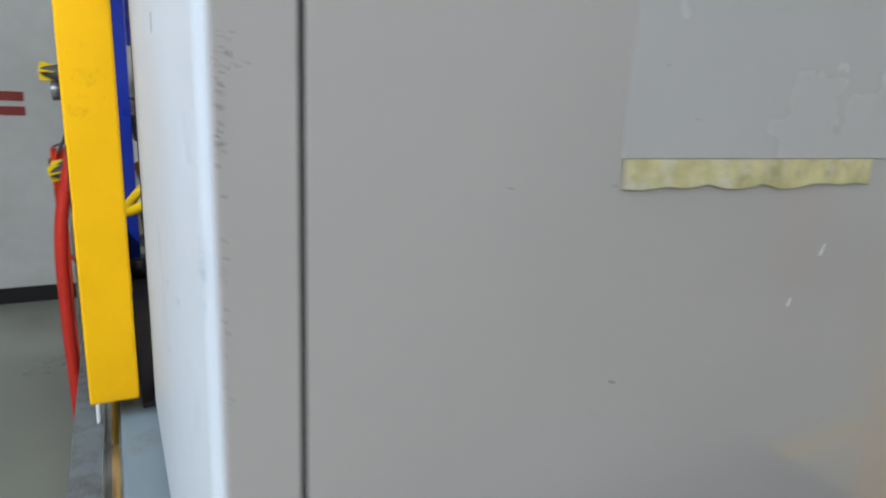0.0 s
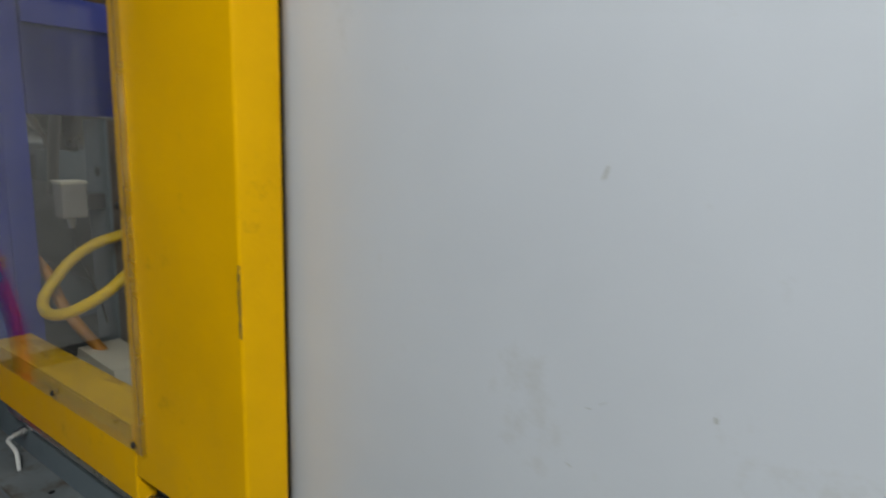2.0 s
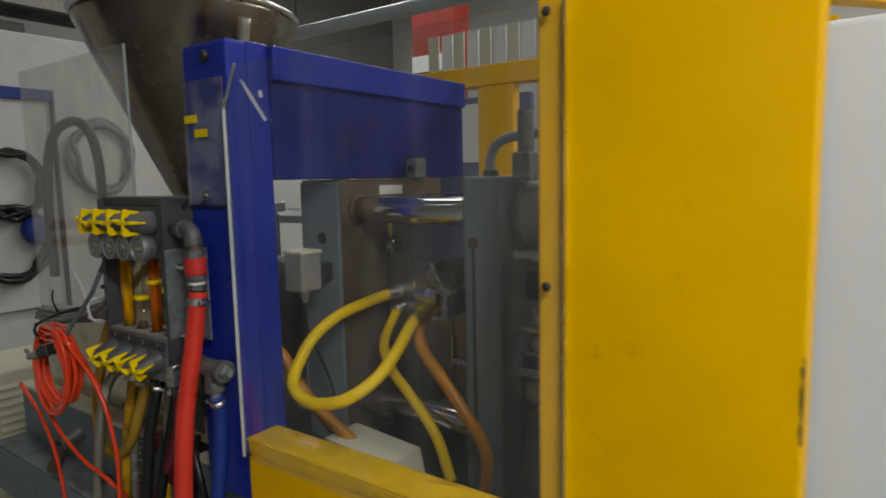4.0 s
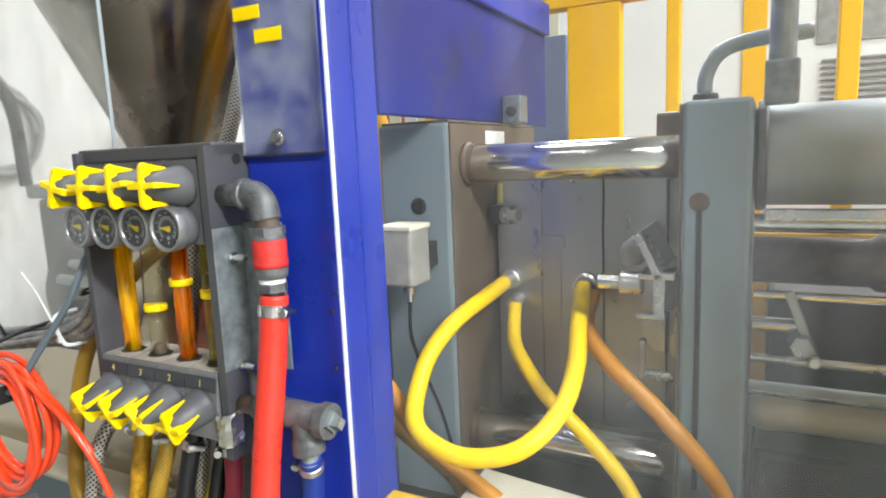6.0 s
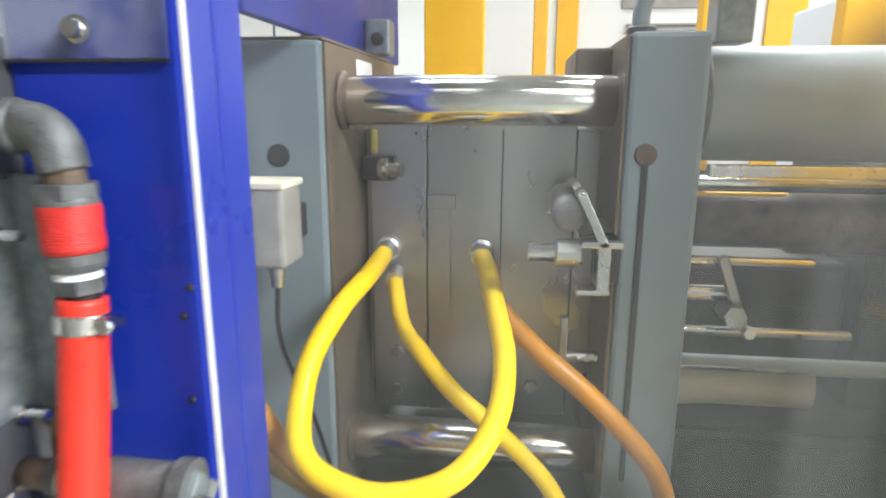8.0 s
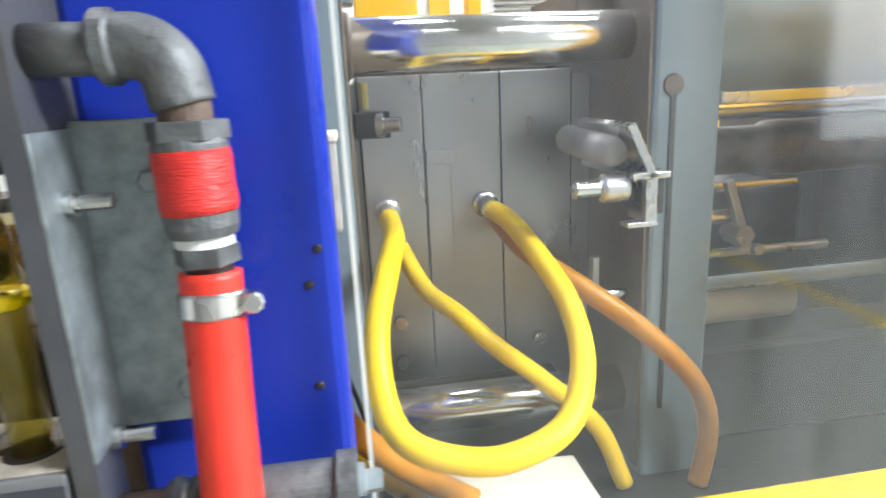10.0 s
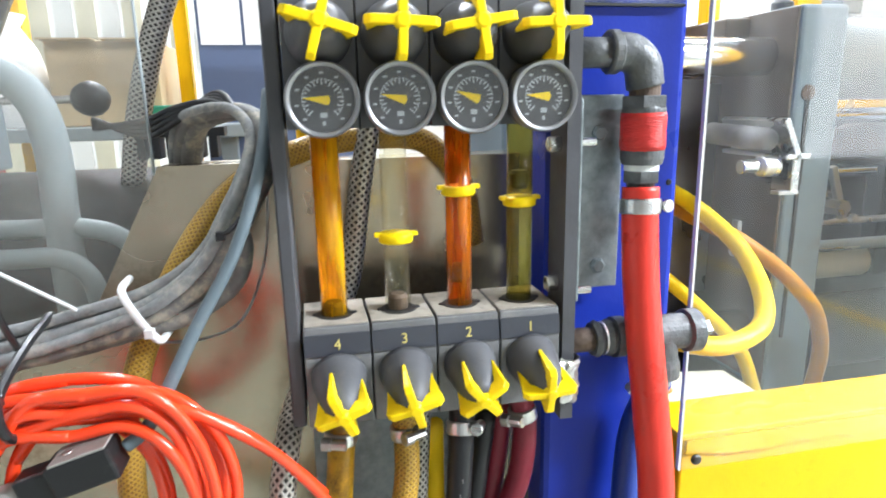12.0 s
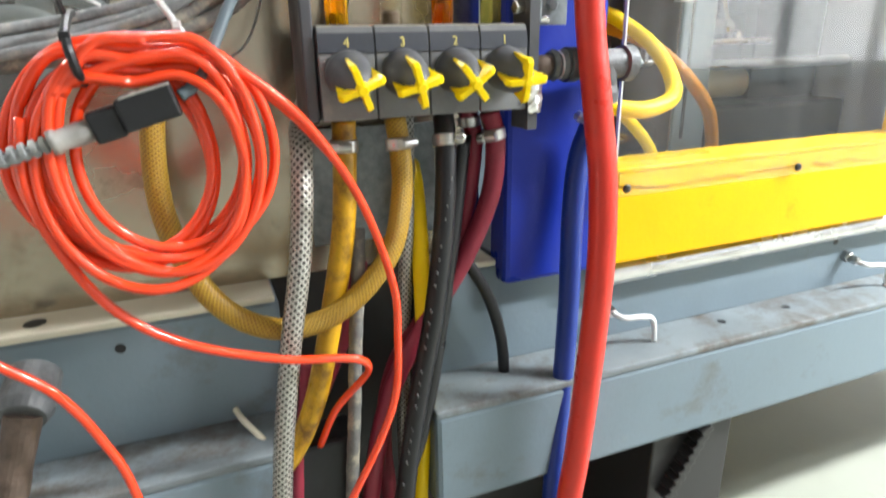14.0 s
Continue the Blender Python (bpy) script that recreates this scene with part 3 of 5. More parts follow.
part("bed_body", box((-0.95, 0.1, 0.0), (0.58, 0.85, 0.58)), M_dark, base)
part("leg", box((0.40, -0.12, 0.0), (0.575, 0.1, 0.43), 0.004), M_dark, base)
for x, z in ((-0.361, 0.714), (0.40, 0.69), (0.78, 0.69), (0.85, 0.675)):
    part("hole", lathe((x, -0.0552, z), (x, -0.0556, z), [(0, 0.006), (1, 0.006)], 14), M_black, base)
for x in (0.55, 0.70):
    part("hole", lathe((x, -0.09, 0.5841), (x, -0.09, 0.5846), [(0, 0.007), (1, 0.007)], 14), M_black, base)

# ---- mould space behind the window ----
fixed = empty("fixed_platen", "blue-grey fixed mould platen with rusty top face", "platen")
part("platen_body", box((0.17, 0.187, 0.742), (0.300, 0.60, 1.390), 0.006), M_platen, fixed)
part("mould_face", box((0.300, 0.192, 0.76), (0.304, 0.595, 1.388), 0.001), M_rusty_top, fixed, "rust-brown bare steel mould face")
part("top_face", box((0.175, 0.192, 1.390), (0.300, 0.595, 1.394), 0.001), M_rusty_top, fixed, "rusty bare steel top")
part("bolt_hole", lathe((0.243, 0.188, 1.256), (0.243, 0.184, 1.256), [(0, 0.014), (0.6, 0.014), (1, 0.009)], 18), M_dark, fixed)
part("label", box((0.3042, 0.33, 1.355), (0.3048, 0.42, 1.378)), M_paper, fixed, "small white data label")
for y in (0.24, 0.44):
    part("eye_bolt", lathe((0.27, y, 1.394), (0.27, y, 1.404), [(0, 0.013), (0.6, 0.013), (0.7, 0.009), (1, 0.008)], 6), M_rust, fixed)
sw = empty("limit_switch", "grey cast limit switch on top of the platen", "switch")
part("switch_body", box((0.285, 0.46, 1.394), (0.325, 0.50, 1.448), 0.004), M_galv, sw)
part("switch_eye", lathe((0.305, 0.459, 1.418), (0.305, 0.452, 1.418), [(0, 0.011), (1, 0.009)], 14), M_dark, sw)
part("plunger", rod((0.25, 0.48, 1.39), (0.25, 0.48, 1.45), 0.006, 10), M_dark, sw)

moving = empty("moving_platen", "blue-grey moving mould platen, mould closed", "platen")
part("platen_body", box((0.650, 0.187, 0.745), (0.735, 0.60, 1.395), 0.006), M_platen, moving)
part("mould_face", box((0.6455, 0.192, 0.76), (0.650, 0.595, 1.392), 0.001), M_rusty_top, moving, "rusty bare steel mould face")
slot = box((0.670, 0.1845, 0.85), (0.677, 0.188, 1.255), 0.001)
part("slot", slot, M_dark, moving, "narrow dark slot")
part("slot_end", lathe((0.6735, 0.1868, 1.262), (0.6735, 0.1845, 1.262), [(0, 0.013), (1, 0.012)], 16), M_rust, moving)
part("cross_piece", box((0.60, 0.30, 1.35), (0.652, 0.50, 1.388), 0.004), M_rusty_top, moving)
pipe = sweep([(0.672, 0.26, 1.394), (0.672, 0.26, 1.43), (0.69, 0.262, 1.462), (0.73, 0.27, 1.475), (0.80, 0.28, 1.48)], 0.0105, 14, 8)
part("pipe_bend", pipe, M_greytube, moving, "bent grey oil pipe", smooth=True)
part("pipe_collar", rod((0.672, 0.26, 1.394), (0.672, 0.26, 1.408), 0.017, 18, 0.002), M_iron, moving)

bars = []
for y, z in ((0.255, 1.322), (0.255, 0.850), (0.53, 1.322), (0.53, 0.850)):
    b = tagged(part("tie_bar", rod((0.304, y, z), (0.6455, y, z), 0.031, 40, 0.001), M_chrome, smooth=False), "polished chrome tie bar between the platens", "tie bar", "tie bars")
    bars.append(b)
    for p in b.data.polygons:
        p.use_smooth = len(p.vertices) == 4
    tagged(part("tie_bar_sleeve", lathe((0.304, y, z), (0.312, y, z), [(0, 0.037), (0.6, 0.037), (1, 0.033)], 32), M_rust), "rusty collar round the tie bar", "collar", "tie bar collars")
tagged(part("guide_pin", rod((0.40, 0.42, 1.02), (0.62, 0.42, 1.02), 0.018, 24, 0.001), M_chrome), "polished steel guide pin in the mould", "guide pin")

mould = empty("mould", "closed injection mould of ground steel plates", "mould")
for x0, x1, y0, z0, z1 in ((0.305, 0.316, 0.372, 0.885, 1.282), (0.317, 0.400, 0.346, 0.851, 1.290), (0.4015, 0.508, 0.346, 0.851, 1.290), (0.5095, 0.611, 0.349, 0.851, 1.290), (0.6125, 0.645, 0.364, 0.885, 1.282)):
    part("mould_plate", box((x0, y0, z0), (x1, 0.62, z1), 0.0015), M_mold, mould)
for x in (0.3165, 0.40075, 0.50875, 0.61175):
    part("parting_line", box((x - 0.0016, 0.353, 0.86), (x + 0.0016, 0.36, 1.284)), M_black, mould)
part("latch_bar", box((0.402, 0.336, 1.171), (0.443, 0.3465, 1.190), 0.001), M_mold, mould)
part("latch_block", box((0.402, 0.3415, 1.02), (0.436, 0.3465, 1.171), 0.001), M_mold, mould, "ground latch block")
part("clamp_block", box((0.309, 0.326, 1.211), (0.356, 0.367, 1.245), 0.002), M_dark, mould, "black mould clamp")
part("clamp_bolt", lathe((0.340, 0.327, 1.228), (0.369, 0.316, 1.228), [(0, 0.016), (0.3, 0.016), (0.35, 0.010), (1, 0.010)], 16), M_steel, mould)
part("clamp_pin", rod((0.3245, 0.341, 1.249), (0.3245, 0.341, 1.282), 0.0055, 10), M_gold, mould, "short brass pin")
for x, z in ((0.3442, 1.1105), (0.482, 1.111)):
    part("hose_nipple", lathe((x, 0.346, z), (x, 0.300, z - 0.002), [(0, 0.018), (0.3, 0.018), (0.35, 0.0145), (1, 0.0138)], 18), M_steel, mould, "steel hose nipple")
part("hose_nipple", lathe((0.3535, 0.346, 1.072), (0.3554, 0.312, 1.068), [(0, 0.0125), (1, 0.012)], 14), M_steel, mould)
for x, z in ((0.353, 0.946), (0.353, 0.885), (0.56, 0.90)):
    part("mould_bolt", lathe((x, 0.346, z), (x, 0.336, z), [(0, 0.011), (1, 0.010)], 6), M_steel, mould)
kick = empty("ejector_bracket", "bright steel ejector bracket with rounded arm", "bracket")
part("arm", lathe((0.592, 0.315, 1.197), (0.590, 0.155, 1.192), [(0, 0.014), (0.06, 0.0185), (0.9, 0.0185), (0.97, 0.016), (1, 0.009)], 22), M_dust_grey, kick, "worn grey rounded arm", smooth=True)
part("plate", box((-0.005, -0.075, -0.034), (0.005, 0.075, 0.034), 0.001, m=Matrix.Translation((0.615, 0.213, 1.193)) @ Matrix.Rotation(-0.45, 4, "Y")), M_steel, kick)
part("foot", box((0.604, 0.138, 1.163), (0.648, 0.290, 1.170), 0.001), M_steel, kick)
part("hook", box((0.622, 0.143, 1.112), (0.636, 0.186, 1.165), 0.001), M_steel, kick)
part("hook_toe", box((0.600, 0.141, 1.108), (0.637, 0.160, 1.114), 0.001), M_steel, kick)
part("pin", rod((0.545, 0.163, 1.152), (0.605, 0.163, 1.152), 0.011, 18, 0.001), M_chrome, kick)
part("pin", rod((0.59, 0.225, 1.0), (0.64, 0.225, 1.0), 0.008, 14, 0.001), M_steel, kick)
part("sleeve", rod((0.576, 0.160, 1.152), (0.606, 0.160, 1.152), 0.0165, 22, 0.002), M_steel, kick)
part("stem", box((0.622, 0.15, 1.12), (0.648, 0.20, 1.17), 0.002), M_dark, kick)
part("lever", box((0.59, 0.215, 1.0), (0.60, 0.23, 1.055), 0.002, m=None), M_mold, kick)

clampu = empty("clamping_unit", "dark toggle clamp with grey cylinder and steel rods", "clamp unit")
part("cylinder", lathe((0.736, 0.30, 1.318), (1.22, 0.30, 1.318), [(0, 0.066), (0.02, 0.07), (1, 0.07)], 40), M_greytube, clampu, "pale grey hydraulic cylinder", smooth=True)
part("top_block", box((0.745, 0.215, 1.385), (0.785, 0.26, 1.44), 0.003), M_galv, clampu)
part("top_fitting", rod((0.765, 0.237, 1.44), (0.765, 0.237, 1.52), 0.016, 16), M_galv, clampu)
part("steel_bar", box((0.75, 0.21, 1.235), (1.22, 0.225, 1.25), 0.002), M_steel, clampu)
part("rear_plate", box((1.0, 0.33, 0.75), (1.22, 0.60, 1.24), 0.004), M_dark, clampu)
part("link", box((0.76, 0.36, 0.95), (1.0, 0.56, 1.10), 0.01), M_dark, clampu)
for y, z, r, x0, x1 in ((0.26, 1.125, 0.006, 0.74, 0.90), (0.25, 1.085, 0.010, 0.74, 0.80), (0.25, 1.035, 0.006, 0.74, 0.95), (0.255, 0.985, 0.006, 0.74, 0.88)):
    part("steel_rod", rod((x0, y, z), (x1, y, z), r, 14), M_steel, clampu)
part("lever", box((-0.006, -0.006, -0.05), (0.006, 0.006, 0.05), 0.002, m=Matrix.Translation((0.80, 0.235, 1.09)) @ Matrix.Rotation(-0.35, 4, "Y")), M_mold, clampu)
part("lever_hub", lathe((0.80, 0.25, 1.065), (0.80, 0.215, 1.065), [(0, 0.016), (1, 0.014)], 6), M_mold, clampu)
part("drum", lathe((0.738, 0.30, 0.945), (0.93, 0.30, 0.945), [(0, 0.028), (0.1, 0.036), (0.3, 0.032), (1, 0.032)], 24), M_cream, clampu, "dirty cream cylinder", smooth=True)
part("piston_rod", rod((0.738, 0.27, 1.225), (1.22, 0.27, 1.225), 0.013, 20), M_chrome, clampu, "polished piston rod")
part("cross_shaft", lathe((0.738, 0.32, 1.165), (1.22, 0.32, 1.165), [(0, 0.034), (0.3, 0.034), (0.32, 0.040), (1, 0.040)], 26), M_rust, clampu, "brown oily cross shaft", smooth=True)
part("grey_bar", rod((0.738, 0.26, 0.987), (1.22, 0.26, 0.987), 0.011, 18), M_greytube, clampu)
part("hub_bolt", hexagon((0.815, 0.215, 1.048), (0.815, 0.205, 1.048), 0.008), M_steel, clampu)
part("end_collar", rod((0.738, 0.30, 1.318), (0.752, 0.30, 1.318), 0.078, 40, 0.003), M_iron, clampu, "dark cylinder end ring")
part("lower_body", box((0.745, 0.24, 0.75), (1.22, 0.55, 0.90), 0.01), M_dark, clampu)

tagged(part("drip_tray", box((0.14, -0.02, 0.742), (1.24, 0.70, 0.750), 0.002), M_dark), "oily dark drip tray under the mould", "tray")
chute = prism([(0.33, 0.752), (0.56, 0.752), (0.545, 0.815), (0.36, 0.83)], 0.06, 0.16)
tagged(part("parts_chute", chute, M_cream), "cream plastic parts chute under the mould", "chute")
tagged(part("rubber_foot", lathe((0.40, 0.01, 0.75), (0.40, 0.01, 0.80), [(0, 0.04), (0.5, 0.038), (0.8, 0.028), (1, 0.012)], 20), M_black, smooth=True), "black rubber buffer behind the window", "buffer")

sens = empty("sensor_box", "beige-grey sensor box with screw gland", "sensor")
part("box_body", box((0.228, 0.08, 1.142), (0.286, 0.14, 1.232), 0.005), M_dust_grey, sens)
part("box_lid", box((0.226, 0.078, 1.228), (0.288, 0.142, 1.236), 0.002), M_cream, sens)
part("bracket", box((0.235, 0.14, 1.16), (0.275, 0.187, 1.20), 0.002), M_dark, sens)
part("gland", lathe((0.266, 0.105, 1.143), (0.266, 0.105, 1.116), [(0, 0.010), (0.5, 0.010), (0.55, 0.007), (1, 0.007)], 12), M_steel, sens, "metal cable gland")
part("cable", sweep([(0.266, 0.105, 1.118), (0.262, 0.11, 1.06), (0.268, 0.13, 1.0), (0.285, 0.15, 0.93), (0.30, 0.16, 0.86)], 0.003, 8, 8), M_black, sens, "thin black cable", smooth=True)

# hoses on the mould
hose("mould_hose", [(0.3442, 0.309, 1.1095), (0.3429, 0.2216, 1.1015), (0.3276, 0.1408, 1.0820), (0.3105, 0.083, 1.044), (0.3085, 0.043, 1.000), (0.320, 0.012, 0.967), (0.354, -0.006, 0.949), (0.413, -0.014, 0.9421),
                    (0.4789, 0.0052, 0.9565), (0.5161, 0.0594, 0.9915), (0.5225, 0.1199, 1.0360), (0.509, 0.1854, 1.0743), (0.495, 0.257, 1.1015), (0.482, 0.315, 1.11)], 0.0132, M_yhose, "bright yellow water hose looped between mould halves", group="mould hoses")
hose("mould_hose", [(0.3554, 0.3246, 1.0682), (0.3797, 0.2528, 1.024), (0.4138, 0.205, 1.0021), (0.4578, 0.1810, 0.9621), (0.5141, 0.1780, 0.9133), (0.582, 0.1720, 0.8431), (0.620, 0.1700, 0.7560)], 0.0118, M_yhose, "dull yellow water hose hanging from the mould", group="mould hoses")
hose("mould_hose", [(0.495, 0.330, 1.09), (0.5093, 0.2302, 1.0668), (0.5538, 0.1648, 1.0372), (0.6229, 0.144, 0.9841), (0.680, 0.1378, 0.9257), (0.710, 0.1452, 0.8774), (0.722, 0.1500, 0.8238), (0.712, 0.1502, 0.7560)], 0.0128, M_amber, "orange-brown stained water hose hanging from the mould", group="mould hoses")
hose("return_hose", [(0.20, 0.03, 1.05), (0.25, 0.05, 0.995), (0.285, 0.055, 0.942), (0.335, 0.07, 0.885), (0.40, 0.10, 0.82), (0.46, 0.13, 0.757)], 0.0135, M_amber, "brown stained hose running behind the blue post", group="mould hoses")
hose("return_hose", [(0.21, 0.06, 0.96), (0.27, 0.08, 0.90), (0.33, 0.10, 0.84), (0.37, 0.12, 0.757)], 0.0115, M_yhose_dirty, "dirty yellow hose behind the blue post", group="mould hoses")

# far guard and far side
far = empty("far_guard", "yellow framed guard with clear panels on far side", "guard door")
for x0, x1 in ((0.335, 0.455), (0.552, 0.580), (0.868, 0.904), (1.12, 1.24)):
    part("post", box((x0, 0.75, 0.745), (x1, 0.79, 1.66), 0.003), M_yellow, far)
part("bottom_panel", box((0.455, 0.755, 0.745), (1.12, 0.785, 1.055), 0.003), M_yellow, far)
part("sill", box((0.455, 0.748, 1.055), (1.12, 0.79, 1.085), 0.003), M_yellow, far)
part("middle_bar", box((0.58, 0.752, 1.11), (1.12, 0.782, 1.15), 0.003), M_yellow, far)
part("top_rail", box((0.0, 0.745, 1.66), (1.24, 0.795, 1.72), 0.003), M_yellow, far)
neighbour = empty("neighbour_machine", "white machine cabinet with yellow stripes and louvres", "machine")
part("cabinet", box((0.2, 2.0, 0.0), (2.6, 3.0, 2.1), 0.01), M_wall, neighbour)
part("stripe", box((0.66, 1.985, 0.1), (0.74, 2.0, 2.05), 0.002), M_yellow, neighbour)
part("stripe", box((1.42, 1.985, 0.1), (1.56, 2.0, 2.05), 0.002), M_yellow, neighbour)
for k in range(9):
    part("louvre", box((0.92, 1.975, 1.44 + 0.022 * k), (1.22, 2.0, 1.448 + 0.022 * k), 0.001), M_dust_grey, neighbour)
part("window", box((0.90, 1.99, 1.68), (1.26, 1.999, 1.86), 0.002), M_dust_grey, neighbour)
part("red_box", box((0.68, 1.8, 0.88), (1.05, 1.98, 1.06), 0.01), M_redpaint, neighbour, "dull red crate")
part("base", box((0.2, 1.97, 0.0), (2.6, 2.0, 0.9), 0.004), M_yellow, neighbour)

# ---- flow regulator with four zones ----
CX = (0.09, 0.03, -0.03, -0.09)


def glyph(ch, size, m, parent, material):
    cu = bpy.data.curves.new("digit", "FONT")
    cu.body, cu.size, cu.align_x, cu.align_y, cu.extrude = ch, size, "CENTER", "CENTER", 0.0002
    tmp = new("digit_tmp", cu)
    dg = bpy.context.evaluated_depsgraph_get()
    me = bpy.data.meshes.new_from_object(tmp.evaluated_get(dg))
    bpy.data.objects.remove(tmp)
    me.transform(m)
    me.materials.clear()
    me.materials.append(material)
    ob = new("digit", me)
    ob.parent = parent
    return ob


FACE = Matrix.Rotation(math.pi / 2, 4, "X")


def star(c, axis, size, turn, parent, back=0.036):
    """Four yellow fins that meet at the tip of a knob and sweep back along its cone."""
    axis = Vector(axis).normalized()
    q = axis.to_track_quat("Z", "Y").to_matrix().to_4x4()
    bm = bmesh.new()
    lathe((0, 0, -0.006), (0, 0, 0.004), [(0, 0.0075), (0.6, 0.0075), (1, 0.005)], 14, bm)
    fin = [(0.0, 0.003, 0.0036), (size * 0.85, 0.002, 0.0034), (size, -0.0025, 0.0034), (size * 0.93, -0.012, 0.0030), (size * 0.82, -back, 0.0014), (size * 0.74, -back, 0.0014), (size * 0.6, -0.012, 0.0026), (0.0, -0.007, 0.0034)]
    for k in range(4):
        r = Matrix.Rotation(turn + k * math.pi / 2, 4, "Z")
        a = [bm.verts.new(r @ Vector((x, w, z))) for x, z, w in fin]
        b = [bm.verts.new(r @ Vector((x, -w, z))) for x, z, w in fin]
        faces = [bm.faces.new(a), bm.faces.new(b[::-1])]
        for j in range(len(a)):
            n = (j + 1) % len(a)
            faces.append(bm.faces.new((a[n], a[j], b[j], b[n])))
        bmesh.ops.recalc_face_normals(bm, faces=faces)
    bmesh.ops.bevel(bm, geom=list(bm.edges), offset=0.0009, segments=2, affect="EDGES", profile=0.5, clamp_overlap=True)
    bmesh.ops.transform(bm, matrix=Matrix.Translation(c) @ q, verts=bm.verts)
    return part("star_handle", bm, M_yplastic, parent, "yellow star handle")


reg = empty("flow_regulator", "dark grey four-zone water flow regulator with gauges", "flow regulator")
part("side_plate", box((-0.134, -0.150, 0.972), (-0.1215, -0.085, 1.362), 0.002), M_plate, reg)
rp = prism([(-0.152, 0.948), (-0.112, 0.948), (-0.112, 1.235), (-0.066, 1.265), (-0.066, 1.362), (-0.152, 1.362)], -0.136, -0.1235)
bmesh.ops.transform(rp, matrix=Matrix.Rotation(math.pi / 2, 4, "Z"), verts=rp.verts)
part("side_plate", rp, M_plate, reg)
part("top_bar", box((-0.134, -0.140, 1.346), (0.136, -0.065, 1.366), 0.003), M_plate, reg)
part("back_rail", box((-0.121, -0.075, 1.25), (0.123, -0.062, 1.345), 0.002), M_dark, reg)
part("plate_screw", lathe((0.136, -0.10, 1.345), (0.1375, -0.10, 1.345), [(0, 0.008), (1, 0.007)], 14), M_dark, reg)
tubes_m = (M_tube_olive, M_tube_orange, M_tube_clear, M_tube_yellow)
rings_z = (1.165, 1.178, 1.137, None)
needles = (176, 160, 166, 174)
turns_top = (0.03, 0.16, -0.04, -0.28)
turns_low = (0.05, 0.70, 0.30, 0.40)
for i, x in enumerate(CX):
    up = part("upper_block", prism([(x - 0.0292, 1.238), (x + 0.0292, 1.238), (x + 0.0292, 1.346), (x - 0.0292, 1.346)], -0.150, -0.076), M_plastic, reg)
    # gauge
    g = part("gauge", lathe((x, -0.149, 1.261), (x, -0.178, 1.261), [(0, 0.024), (0.3, 0.0275), (1, 0.0275)], 36), M_plastic, reg, "round black thermometer gauge")
    for p in g.data.polygons:
        p.use_smooth = len(p.vertices) == 4
    bz = lathe((x, -0.170, 1.261), (x, -0.184, 1.261), [(0, 0.0285), (0.75, 0.0293), (1, 0.0280)], 40)
    bz.faces.ensure_lookup_table()
    bmesh.ops.delete(bz, geom=[f for f in bz.faces if len(f.verts) > 4], context="FACES_ONLY")
    inner = lathe((x, -0.184, 1.261), (x, -0.179, 1.261), [(0, 0.0280), (0.02, 0.0252), (1, 0.0246)], 40)
    inner.faces.ensure_lookup_table()
    bmesh.ops.delete(inner, geom=[f for f in inner.faces if len(f.verts) > 4], context="FACES_ONLY")
    tmp = bpy.data.meshes.new("ring")
    inner.to_mesh(tmp), inner.free()
    bz.from_mesh(tmp)
    bpy.data.meshes.remove(tmp)
    part("bezel", bz, M_bezel, g, "satin grey bezel", smooth=True)
    part("dial", lathe((x, -0.178, 1.261), (x, -0.1788, 1.261), [(0, 0.0249), (1, 0.0249)], 36), M_dial, g)
    tk = bmesh.new()
    for k in range(21):
        a = math.radians(225 - 270 * k / 20)
        r0, r1 = (0.0112, 0.0152) if k % 2 == 0 else (0.0128, 0.0152)
        mm = Matrix.Translation((x, -0.1790, 1.261)) @ Matrix.Rotation(-a, 4, "Y")
        box((r0, -0.0001, -0.0006), (r1, 0.0001, 0.0006), bm=tk, m=mm)
    for k in range(27):
        a = math.radians(225 - 270 * k / 26)
        mm = Matrix.Translation((x, -0.1790, 1.261)) @ Matrix.Rotation(-a, 4, "Y")
        box((0.0152, -0.0001, -0.0010), (0.0162, 0.0001, 0.0010), bm=tk, m=mm)
    for k in range(9):
        a = math.radians(225 - 270 * k / 8)
        mm = Matrix.Translation((x + 0.0203 * math.cos(a), -0.1790, 1.261 + 0.0203 * math.sin(a)))
        box((-0.0016, -0.0001, -0.0008), (0.0016, 0.0001, 0.0008), bm=tk, m=mm)
    box((x - 0.0025, -0.1791, 1.2475), (x + 0.0030, -0.1789, 1.2515), bm=tk)
    box((x - 0.0010, -0.1791, 1.2415), (x + 0.0014, -0.1789, 1.2450), bm=tk)
    tagged(part("dial_marks", tk, M_print, g), kind="stuff")
    a = math.radians(needles[i])
    nd = prism([(0.0155, 0.0), (-0.0045, 0.0038), (-0.0058, 0.0), (-0.0045, -0.0038)], -0.0004, 0.0004)
    bmesh.ops.transform(nd, matrix=Matrix.Translation((x, -0.1796, 1.261)) @ Matrix.Rotation(-a, 4, "Y"), verts=nd.verts)
    part("needle", nd, M_yplastic, g, "yellow needle")
    part("glass", lathe((x, -0.1806, 1.261), (x, -0.1812, 1.261), [(0, 0.0247), (1, 0.0247)], 32), M_glass, g)
    # upper valve knob
    hub = part("valve_dome", lathe((x, -0.149, 1.312), (x, -0.207, 1.316), [(0, 0.0265), (0.12, 0.0265), (0.3, 0.0245), (0.55, 0.020), (0.8, 0.0155), (1, 0.010)], 30), M_plastic, reg, smooth=True)
    star((x, -0.2085, 1.316), (0, -1, 0.07), 0.0285, turns_top[i], hub)
